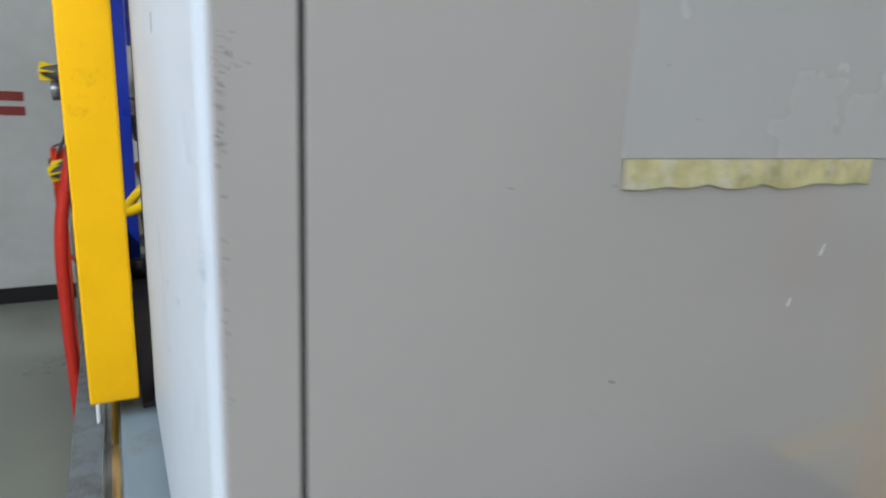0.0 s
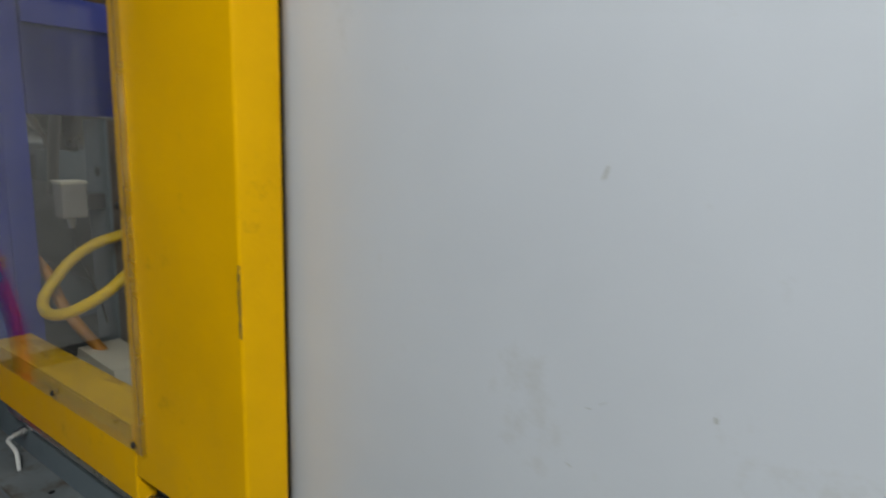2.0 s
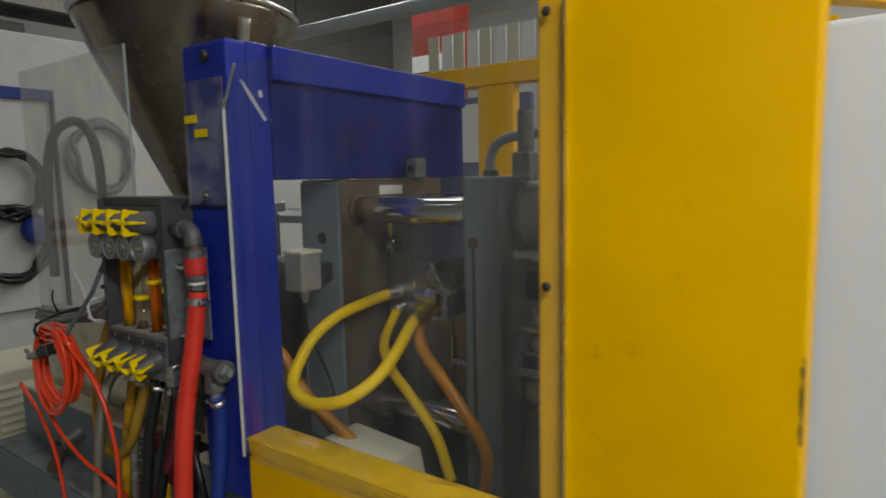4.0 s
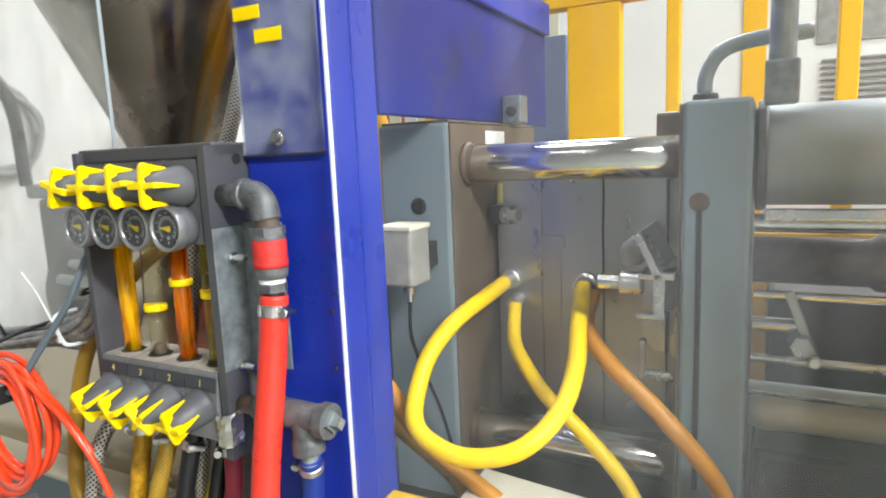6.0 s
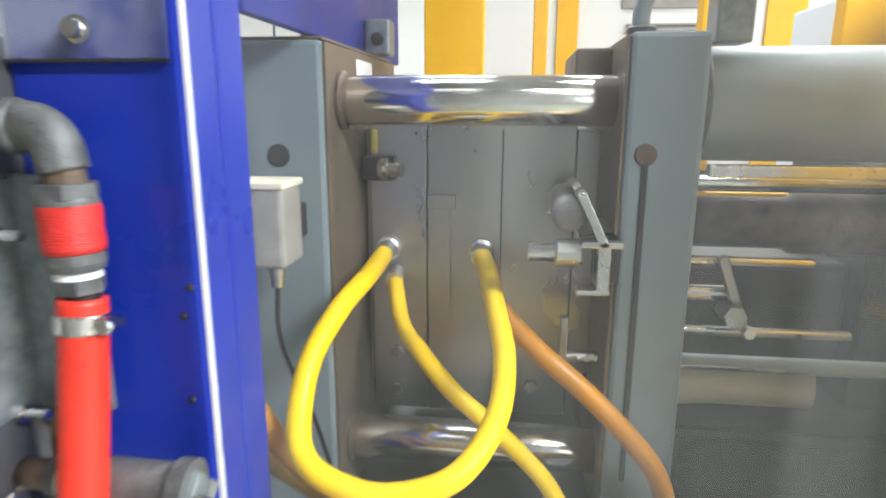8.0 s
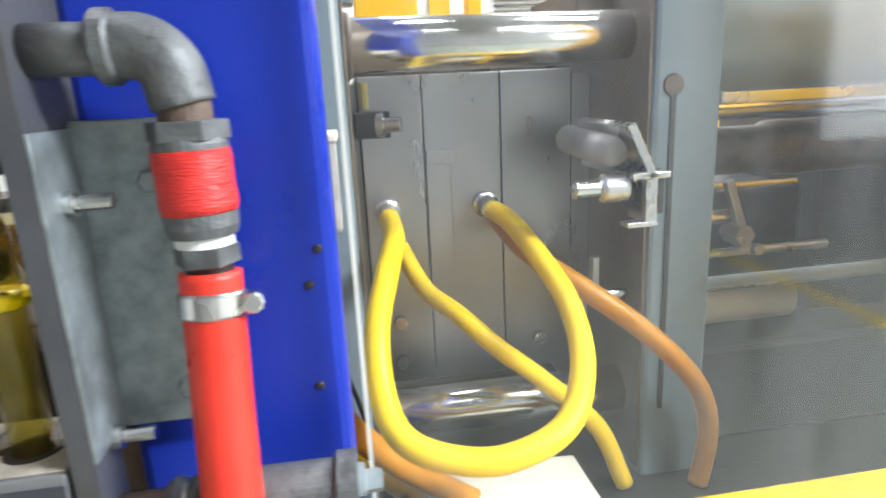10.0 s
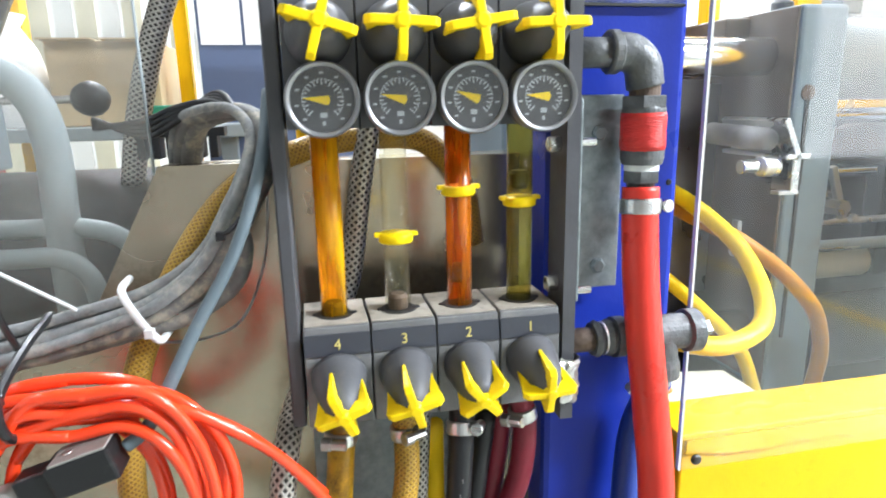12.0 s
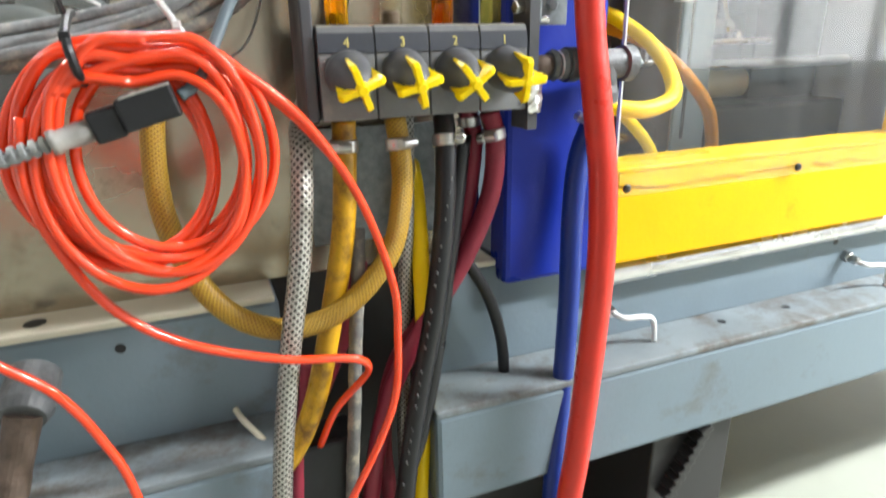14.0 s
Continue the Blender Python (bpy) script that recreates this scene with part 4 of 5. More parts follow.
    # flow tube
    tb = part("flow_tube", rod((x, -0.119, 1.066), (x, -0.119, 1.239), 0.0122, 28), tubes_m[i], reg, ("olive", "orange-stained", "clear", "yellow-stained")[i] + " flow tube", smooth=False)
    for p in tb.data.polygons:
        p.use_smooth = len(p.vertices) == 4
    tb.visible_shadow = False
    if rings_z[i]:
        z = rings_z[i]
        rg = lathe((x, -0.119, z - 0.0045), (x, -0.119, z + 0.0045), [(0, 0.0150), (0.2, 0.0160), (0.8, 0.0160), (1, 0.0150)], 28)
        part("marker_ring", rg, M_yplastic, tb, "yellow marker ring", smooth=True)
        part("marker_ear", box((x - 0.020, -0.124, z + 0.001), (x - 0.013, -0.117, z + 0.0052), 0.001), M_yplastic, tb)
        part("marker_ear", box((x + 0.013, -0.124, z + 0.001), (x + 0.020, -0.117, z + 0.0052), 0.001), M_yplastic, tb)
    fz, fm = ((1.185, M_black), (1.098, M_rust), (1.074, M_rust), (1.071, M_rust))[i]
    part("float", lathe((x, -0.119, fz - 0.008), (x, -0.119, fz + 0.009), [(0, 0.0075), (0.2, 0.0095), (0.8, 0.0095), (1, 0.007)], 18), fm, tb)
    # lower block
    lo = prism([(0, 0.973), (0, 1.036), (0.004, 1.066), (0.078, 1.066), (0.078, 0.973)], -0.0292, 0.0292)
    bmesh.ops.transform(lo, matrix=Matrix.Translation((x, -0.155, 0)) @ Matrix.Rotation(math.pi / 2, 4, "Z"), verts=lo.verts)
    bmesh.ops.bevel(lo, geom=list(lo.edges), offset=0.0012, segments=2, affect="EDGES", profile=0.5)
    lower = part("lower_block", lo, M_block, reg)
    part("dusty_top", box((x - 0.0285, -0.148, 1.0662), (x + 0.0285, -0.079, 1.0675), 0.0005), M_dusty, lower, "dust-covered top")
    part("number_strip", box((x - 0.0291, -0.0013, -0.0095), (x + 0.0291, 0.0, 0.0095), m=Matrix.Translation((0, -0.1535, 1.0505)) @ Matrix.Rotation(-0.1335, 4, "X")), M_stripe, lower, "dark number strip")
    glyph(str(i + 1), 0.0135, Matrix.Translation((x, -0.1552, 1.0503)) @ Matrix.Rotation(-0.1335, 4, "X") @ FACE, lower, M_gold)
    part("tube_seat", lathe((x, -0.119, 1.0675), (x, -0.119, 1.0682), [(0, 0.0175), (1, 0.0165)], 24), M_dark, lower)
    for s in (-1, 1):
        part("seat_slot", lathe((x + s * 0.0165, -0.119, 1.0676), (x + s * 0.0165, -0.119, 1.0684), [(0, 0.0042), (1, 0.004)], 12), M_black, lower)
    ax = Vector((0.0, -0.055, -0.0125))
    c0 = Vector((x, -0.1535, 1.0205))
    dome = part("valve_dome", lathe(c0, c0 + ax, [(0, 0.0246), (0.1, 0.0246), (0.14, 0.0236), (0.32, 0.0226), (0.5, 0.0205), (0.68, 0.0172), (0.84, 0.0130), (1, 0.007)], 30), M_plastic, lower, smooth=True)
    star(c0 + ax * 1.02, (0, -0.055, -0.017), 0.0250, turns_low[i], dome)
    part("hose_barb", rod((x, -0.117, 0.952), (x, -0.117, 0.974), 0.0095, 16), M_rust, lower)
# tape over the lower corner
foil = bmesh.new()
bmesh.ops.create_grid(foil, x_segments=7, y_segments=12, size=0.5)
for v in foil.verts:
    u, w = v.co.x, v.co.y
    out = 0.0022 + rng.uniform(0, 0.0035)
    if u < 0.05:
        v.co = Vector((0.1375 - 0.018 * (0.05 - u) / 0.55, -0.1555 - out, 0.992 + 0.046 * w + rng.uniform(-0.002, 0.002)))
    else:
        v.co = Vector((0.1365 + out, -0.1555 + 0.022 * (u - 0.05) / 0.45, 0.992 + 0.046 * w + rng.uniform(-0.002, 0.002)))
part("foil_tape", foil, M_steel, reg, "crumpled silver foil tape")

brk = empty("mounting_bracket", "galvanised steel bracket between regulator and post", "bracket")
part("plate", box((0.136, -0.102, 1.066), (0.204, -0.098, 1.262), 0.001), M_galv, brk)
part("flange", box((0.136, -0.152, 1.07), (0.1385, -0.10, 1.258), 0.0008), M_galv, brk)
for x, z in ((0.178, 1.225), (0.181, 1.09)):
    part("bolt", lathe((x, -0.102, z), (x, -0.1075, z), [(0, 0.0078), (0.7, 0.0078), (1, 0.006)], 6), M_galv, brk)
for z in (1.218, 1.072):
    part("stud", lathe((0.136, -0.125, z), (0.163, -0.125, z), [(0, 0.0075), (0.3, 0.0075), (0.31, 0.0045), (1, 0.0045)], 10), M_steel, brk)
for z in (1.218, 1.085):
    part("stud_nut", hexagon((0.112, -0.135, z), (0.1235, -0.135, z), 0.008), M_steel, brk)


# ---- pipe fittings, red and blue hoses ----
def clampband(c, axis, r, parent=None, wide=0.012, turn=0.0, name="hose_clamp", group="hose clamps", toward=None):
    c, axis = Vector(c), Vector(axis).normalized()
    e = empty(name, "steel worm-drive hose clamp round the hose", "hose clamp", group=group)
    part("band", lathe(c - axis * wide / 2, c + axis * wide / 2, [(0, r), (0.1, r + 0.0012), (0.9, r + 0.0012), (1, r)], 26), M_steel, e, smooth=False)
    side = axis.orthogonal().normalized()
    side.rotate(Matrix.Rotation(turn, 3, axis))
    if toward:
        side = Vector(toward) - axis * axis.dot(Vector(toward))
        side.normalize()
    tang = axis.cross(side)
    p = c + side * (r + 0.004)
    part("worm_screw", lathe(p - tang * 0.010, p + tang * 0.014, [(0, 0.0052), (0.6, 0.0052), (0.62, 0.0066), (0.96, 0.0066), (1, 0.0055)], 10), M_steel, e)
    return e


fit_e = empty("elbow_pipe", "black malleable iron elbow pipe with red tape", "pipe fitting")
part("pipe", rod((0.133, -0.128, 1.299), (0.185, -0.128, 1.299), 0.0138, 24), M_iron, fit_e, smooth=True)
part("elbow", sweep([(0.174, -0.128, 1.2995), (0.193, -0.129, 1.2985), (0.2050, -0.13, 1.288), (0.2095, -0.13, 1.268)], 0.0175, 24, 8), M_iron, fit_e, smooth=True)
part("elbow_collar", rod((0.170, -0.128, 1.2995), (0.181, -0.128, 1.2995), 0.0200, 28, 0.002), M_iron, fit_e)
part("thread", rod((0.2095, -0.13, 1.272), (0.2095, -0.13, 1.254), 0.0145, 24), M_rust, fit_e)
part("union_nut", hexagon((0.2095, -0.13, 1.260), (0.2095, -0.13, 1.249), 0.0225), M_iron, fit_e)
part("coupling", lathe((0.2095, -0.13, 1.252), (0.2100, -0.13, 1.196), [(0, 0.0190), (0.08, 0.0205), (0.9, 0.0205), (1, 0.019)], 30), M_iron, fit_e, smooth=False)
part("tape_wrap", lathe((0.2095, -0.13, 1.2445), (0.2100, -0.13, 1.2095), [(0, 0.0208), (0.15, 0.0216), (0.5, 0.0211), (0.85, 0.0217), (1, 0.0209)], 30), M_tape_red, fit_e, "red tape wrapped round the pipe", smooth=True)
part("ptfe_ring", rod((0.2100, -0.13, 1.1955), (0.2100, -0.13, 1.190), 0.0165, 24), M_whiteplastic, fit_e, "white sealing tape")
part("adaptor_nut", hexagon((0.2102, -0.13, 1.190), (0.2102, -0.13, 1.1785), 0.0185), M_iron, fit_e)
part("barb", rod((0.2104, -0.13, 1.179), (0.2104, -0.13, 1.168), 0.0135, 18), M_dark, fit_e)
hose("water_hose", [(0.2105, -0.13, 1.1735), (0.2095, -0.135, 1.13), (0.209, -0.147, 1.06), (0.211, -0.170, 0.96), (0.214, -0.184, 0.88), (0.213, -0.192, 0.78), (0.206, -0.194, 0.66), (0.194, -0.194, 0.50), (0.184, -0.192, 0.40), (0.17, -0.19, 0.2), (0.16, -0.19, 0.015)], 0.0178, M_red, "thick red rubber water hose hanging to floor", group="supply hoses", seg=26)
clampband((0.2100, -0.1320, 1.155), (-0.03, -0.12, -1), 0.0187, wide=0.015, toward=(1, 0.1, 0))
tee = empty("tee_pipe", "rusty iron pipe with tee fitting and plug", "pipe fitting")
part("nipple", rod((0.133, -0.128, 1.0195), (0.175, -0.128, 1.0195), 0.0125, 22), M_rust, tee, "rust-brown pipe nipple", smooth=True)
for x in (0.165, 0.178):
    part("lock_nut", lathe((x, -0.128, 1.0195), (x + 0.010, -0.128, 1.0195), [(0, 0.0165), (0.5, 0.019), (1, 0.0165)], 24), M_iron, tee)
part("nut_face", lathe((0.1755, -0.128, 1.0195), (0.1775, -0.128, 1.0195), [(0, 0.0172), (1, 0.0172)], 24), M_steel, tee)
part("run", lathe((0.188, -0.128, 1.0195), (0.284, -0.128, 1.0185), [(0, 0.021), (0.12, 0.021), (0.14, 0.0185), (0.84, 0.0185), (0.86, 0.0225), (1, 0.0225)], 30), M_iron, tee)
part("branch", lathe((0.243, -0.128, 1.015), (0.245, -0.127, 0.972), [(0, 0.0185), (0.5, 0.0185), (0.7, 0.021), (1, 0.021)], 28), M_iron, tee)
part("plug", lathe((0.284, -0.128, 1.0185), (0.300, -0.128, 1.0183), [(0, 0.015), (0.3, 0.015), (0.32, 0.0095), (1, 0.009)], 4), M_galv, tee, "square-headed pipe plug")
part("barb", rod((0.245, -0.127, 0.973), (0.245, -0.127, 0.955), 0.0125, 18), M_galv, tee)
hose("water_hose", [(0.245, -0.127, 0.966), (0.236, -0.114, 0.93), (0.228, -0.108, 0.89), (0.222, -0.110, 0.82), (0.215, -0.122, 0.70), (0.205, -0.132, 0.58), (0.188, -0.145, 0.40), (0.17, -0.17, 0.16), (0.16, -0.18, 0.016)], 0.0150, M_bluehose, "blue rubber water hose hanging to floor", group="supply hoses", seg=22)
clampband((0.2405, -0.1205, 0.947), (-0.25, 0.35, -1), 0.0152, wide=0.011, turn=0.6)

# ---- zone hoses under the regulator ----
Z = "zone hoses"
hose("zone_hose", [(-0.09, -0.117, 0.968), (-0.092, -0.120, 0.93), (-0.101, -0.13, 0.852), (-0.118, -0.133, 0.77), (-0.150, -0.13, 0.64), (-0.185, -0.13, 0.567), (-0.245, -0.135, 0.50), (-0.30, -0.15, 0.36), (-0.33, -0.16, 0.02)], 0.0135, M_yhose_dirty, "dirty stained yellow hose under zone four", group=Z, seg=18)
hose("zone_hose", [(-0.03, -0.117, 0.968), (-0.028, -0.125, 0.93), (-0.033, -0.14, 0.882), (-0.055, -0.15, 0.815), (-0.115, -0.15, 0.757), (-0.182, -0.148, 0.745), (-0.239, -0.14, 0.775), (-0.274, -0.125, 0.835), (-0.289, -0.105, 0.91), (-0.276, -0.085, 1.015), (-0.235, -0.06, 1.105), (-0.195, -0.03, 1.162), (-0.148, -0.02, 1.197), (-0.096, -0.02, 1.217), (-0.03, -0.022, 1.224), (0.02, -0.02, 1.216), (0.06, -0.01, 1.17), (0.075, 0.0, 1.10)], 0.0125, M_braid_y, "woven yellow hose curling from zone three", group=Z, seg=18)
hose("zone_hose", [(0.03, -0.117, 0.968), (0.027, -0.13, 0.93), (0.016, -0.147, 0.842), (-0.002, -0.152, 0.727), (-0.025, -0.152, 0.62), (-0.05, -0.155, 0.47), (-0.07, -0.16, 0.25), (-0.08, -0.17, 0.015)], 0.0128, M_blackhose, "black rubber hose with pale print under zone two", group=Z, seg=18)
hose("zone_hose", [(0.062, -0.10, 0.94), (0.035, -0.118, 0.80), (0.006, -0.132, 0.66), (-0.018, -0.135, 0.555), (-0.05, -0.14, 0.45), (-0.06, -0.15, 0.25), (-0.06, -0.16, 0.015)], 0.0115, M_blackhose, "second black rubber hose hanging behind", group=Z, seg=16)
hose("zone_hose", [(0.09, -0.117, 0.968), (0.098, -0.119, 0.93), (0.090, -0.12, 0.862), (0.053, -0.12, 0.783), (0.007, -0.118, 0.713), (-0.054, -0.12, 0.61), (-0.09, -0.125, 0.46), (-0.11, -0.13, 0.25), (-0.12, -0.14, 0.015)], 0.0125, M_maroon, "maroon rubber hose under zone one", group=Z, seg=18)
hose("zone_hose", [(0.07, -0.095, 0.97), (0.078, -0.097, 0.92), (0.046, -0.10, 0.765), (-0.035, -0.10, 0.65), (-0.06, -0.10, 0.545), (-0.058, -0.105, 0.43), (-0.05, -0.12, 0.2), (-0.05, -0.13, 0.015)], 0.0115, M_maroon, "second maroon hose behind the bundle", group=Z, seg=16)
hose("zone_hose", [(-0.075, -0.085, 0.79), (-0.094, -0.098, 0.723), (-0.121, -0.10, 0.665), (-0.148, -0.10, 0.605), (-0.177, -0.10, 0.526), (-0.20, -0.12, 0.3), (-0.21, -0.13, 0.015)], 0.011, M_maroon, "faded maroon hose low in the bundle", group=Z, seg=14)
hose("zone_hose", [(-0.15, -0.085, 0.66), (-0.165, -0.105, 0.59), (-0.185, -0.115, 0.50), (-0.20, -0.13, 0.3), (-0.20, -0.14, 0.015)], 0.010, M_maroon, "short maroon hose low in the bundle", group=Z, seg=14)
hose("braided_hose", [(-0.030, -0.03, 1.34), (-0.041, -0.03, 1.241), (-0.053, -0.03, 1.179), (-0.072, -0.032, 1.07), (-0.11, -0.05, 1.0), (-0.135, -0.10, 0.965), (-0.145, -0.15, 0.93), (-0.158, -0.17, 0.839), (-0.184, -0.175, 0.708), (-0.208, -0.175, 0.538), (-0.225, -0.18, 0.3), (-0.23, -0.18, 0.015)], 0.0118, M_braid, "steel-braided flexible hose, slightly dirty", group="braided hoses", seg=20)
hose("braided_hose", [(0.0, -0.07, 0.97), (-0.01, -0.088, 0.86), (-0.017, -0.09, 0.755), (-0.022, -0.09, 0.68), (-0.03, -0.095, 0.5), (-0.03, -0.11, 0.2), (-0.03, -0.12, 0.015)], 0.0095, M_braid, "thin steel-braided hose behind black hoses", group="braided hoses", seg=16)
hose("drain_cable", [(-0.08, -0.11, 0.84), (-0.088, -0.13, 0.79), (-0.097, -0.132, 0.706), (-0.106, -0.132, 0.595), (-0.117, -0.132, 0.472), (-0.13, -0.14, 0.25), (-0.13, -0.15, 0.015)], 0.0085, M_cable_dirty, "dirty pale cable streaked with grime", "cable", seg=12, wave=0.05)
hose("zone_hose", [(0.02, -0.02, 0.90), (0.008, -0.075, 0.85), (0.0, -0.11, 0.709), (-0.003, -0.112, 0.591), (-0.016, -0.115, 0.422), (-0.03, -0.13, 0.2), (-0.03, -0.14, 0.015)], 0.0115, M_yhose, "clean bright yellow hose hanging behind black hoses", group=Z, seg=16)
hose("black_conduit", [(0.045, -0.05, 0.80), (0.071, -0.075, 0.771), (0.105, -0.085, 0.711), (0.127, -0.085, 0.64), (0.134, -0.084, 0.575)], 0.0085, M_blackhose, "black cable going into the machine bed ledge", "cable")
clampband((-0.0915, -0.1187, 0.941), (-0.05, -0.05, -1), 0.0148, wide=0.014, toward=(-0.3, -1, 0))
clampband((-0.0285, -0.1220, 0.939), (0.04, -0.15, -1), 0.0138, wide=0.014, toward=(0.5, -1, 0))
clampband((0.0282, -0.1258, 0.939), (-0.06, -0.3, -1), 0.0141, wide=0.014, toward=(1, -0.5, 0))
clampband((0.0958, -0.1182, 0.941), (0.2, -0.05, -1), 0.0138, wide=0.014, toward=(-0.8, -0.7, 0))
clampband((0.074, -0.096, 0.955), (0.1, -0.05, -1), 0.0118, turn=1.8)
pr = bmesh.new()
for k in range(26):
    s = k / 25
    z = 0.90 - 0.40 * s
    if k % 5 == 4:
        continue
    x = 0.024 - 0.075 * s - 0.004
    box((x - 0.0004, -0.1645 - 0.004 * min(1, s * 3), z), (x + 0.0008, -0.1625, z + 0.0035), bm=pr)
tagged(part("hose_print", pr, M_faded, bpy.data.objects["zone_hose.002"], "pale printed bars along the hose"), kind="stuff")

# ---- orange air tube coil ----
coil = empty("air_tube_coil", "coiled glossy orange air tube tied with cable tie", "air tube")
rr = random.Random(11)
N = 10
for k in range(N):
    pts = []
    cx, cz = -0.292 + rr.uniform(-0.020, 0.022), 0.950 + rr.uniform(-0.008, 0.012)
    rx, rz = 0.084 + rr.uniform(-0.016, 0.022), 0.092 + rr.uniform(-0.014, 0.014)
    top = 1.058 - 0.0085 * (k % 5)
    depth = [rr.uniform(-0.003, 0.003) for j in range(12)]
    for j in range(15):
        a = math.pi / 2 + 2 * math.pi * j / 12
        bunch = max(0.0, math.sin(a)) ** 3
        z = cz + rz * math.sin(a)
        z = z * (1 - bunch) + top * bunch
        pts.append((cx + rx * math.cos(a), -0.192 - 0.0095 * (k // 5 + 2 * (k % 2)) + depth[j % 12], z))
    part("loop", sweep(pts, 0.0047, 12, 8), M_orange, coil, smooth=True)
part("tail", sweep([(-0.33, -0.215, 1.028), (-0.27, -0.22, 1.044), (-0.219, -0.21, 1.034), (-0.173, -0.20, 1.003), (-0.135, -0.195, 0.962), (-0.11, -0.19, 0.928)], 0.0047, 12, 8), M_orange, coil, smooth=True)
part("tail", sweep([(-0.30, -0.21, 1.046), (-0.219, -0.215, 1.037), (-0.173, -0.21, 1.007), (-0.135, -0.20, 0.965), (-0.093, -0.19, 0.892), (-0.064, -0.188, 0.80), (-0.060, -0.188, 0.74), (-0.071, -0.19, 0.639), (-0.131, -0.195, 0.525), (-0.20, -0.2, 0.42), (-0.22, -0.2, 0.2), (-0.20, -0.2, 0.01)], 0.0047, 12, 8), M_orange, coil, smooth=True)
part("tail", sweep([(-0.372, -0.215, 1.0), (-0.379, -0.218, 0.95), (-0.370, -0.215, 0.898), (-0.338, -0.21, 0.827), (-0.281, -0.205, 0.775), (-0.191, -0.20, 0.735), (-0.13, -0.195, 0.720), (-0.103, -0.19, 0.708), (-0.095, -0.18, 0.69), (-0.10, -0.16, 0.665), (-0.13, -0.14, 0.62), (-0.15, -0.12, 0.56)], 0.0047, 12, 8), M_orange, coil, smooth=True)
part("tail", sweep([(-0.56, -0.19, 0.86), (-0.459, -0.19, 0.80), (-0.438, -0.19, 0.778), (-0.401, -0.19, 0.739), (-0.373, -0.19, 0.68), (-0.353, -0.19, 0.602), (-0.34, -0.19, 0.4), (-0.34, -0.19, 0.01)], 0.0047, 12, 8), M_orange, coil, smooth=True)


def cable_tie(name, label, pts, w, material, tail=None):
    e = empty(name, label, "cable tie")
    bm = sweep(pts, w, 8, 6)
    part("strap", bm, material, e)
    c = Vector(pts[len(pts) // 2])
    part("buckle", box((c.x - 0.004, c.y - 0.006, c.z - 0.004), (c.x + 0.004, c.y + 0.001, c.z + 0.004), 0.0008), material, e)
    if tail:
        part("tail", sweep(tail, w * 0.7, 6, 5), material, e)
    return e


cable_tie("cable_tie", "black cable tie holding the coil to cables", [(-0.336, -0.10, 1.082), (-0.331, -0.165, 1.077), (-0.328, -0.222, 1.060), (-0.324, -0.228, 1.035), (-0.321, -0.20, 1.018)], 0.0038, M_black, [(-0.332, -0.17, 1.075), (-0.338, -0.18, 1.11), (-0.343, -0.175, 1.135)])
cable_tie("cable_tie", "white nylon cable tie round grey cables", [(-0.270, -0.09, 1.108), (-0.268, -0.125, 1.106), (-0.258, -0.134, 1.089), (-0.247, -0.134, 1.070), (-0.241, -0.128, 1.060), (-0.24, -0.10, 1.058)], 0.0034, M_whiteplastic)
cable_tie("cable_tie", "black cable tie high on the cable bundle", [(-0.165, -0.075, 1.165), (-0.170, -0.128, 1.158), (-0.182, -0.128, 1.150), (-0.195, -0.09, 1.143)], 0.0022, M_black)

# ---- grey cable bundle ----
B = "bundled cables"
run = [(-0.62, -0.10, 1.03), (-0.50, -0.10, 1.035), (-0.387, -0.10, 1.050), (-0.318, -0.10, 1.062), (-0.249, -0.10, 1.081), (-0.201, -0.098, 1.115), (-0.172, -0.095, 1.161), (-0.150, -0.085, 1.205), (-0.147, -0.06, 1.235), (-0.165, -0.03, 1.253), (-0.195, -0.012, 1.252), (-0.222, 0.016, 1.238), (-0.236, 0.045, 1.19), (-0.238, 0.055, 1.10)]
mats = (M_cable, M_cable_dirty, M_cable, M_cable, M_cable_dirty, M_cable, M_cable_dirty, M_cable, M_cable)
for k in range(9):
    # each cable keeps to its own place in the bundle, wandering a little and narrowing where it climbs
    turn, far_out = k * 2.4, (0.0, 0.013, 0.013, 0.015, 0.012, 0.019, 0.017, 0.020, 0.018)[k]
    pts = []
    for j, (x, y, z) in enumerate(run):
        s = min(1.0, max(0.0, (z - 1.08) / 0.12))
        a = turn + 0.16 * j + rr.uniform(-0.12, 0.12)
        u, d = far_out * math.cos(a) * (1.0 - 0.25 * s), far_out * math.sin(a) * 0.8
        pts.append((x - u * 0.85 * s, y + d, z + u * (1 - s) + u * 0.25 * s))
    hose("power_cable", pts, (0.0078, 0.0082, 0.0062, 0.0070, 0.0078, 0.0056, 0.0070, 0.0052, 0.0060)[k], mats[k], "dusty grey machine cable in a sagging bundle", "cable", B, n=6, wave=0.04)
hose("cable_loop", [(-0.26, -0.105, 1.062), (-0.215, -0.108, 1.075), (-0.178, -0.11, 1.10), (-0.166, -0.108, 1.128), (-0.170, -0.10, 1.15), (-0.185, -0.09, 1.155)], 0.0075, M_cable_dirty, "dirty grey cable loop beside the bundle", "cable", B)
for k in range(4):
    hose("black_wire", [(-0.155 - 0.004 * k, -0.05, 1.24 + 0.004 * k), (-0.19, -0.02 + 0.004 * k, 1.262 + 0.003 * k), (-0.23, 0.0, 1.258 - 0.004 * k), (-0.27, 0.03, 1.245 - 0.005 * k), (-0.33, 0.07, 1.238 + 0.003 * k)], 0.0035, M_black, "thin black wire over the cable bundle", "cable", B)
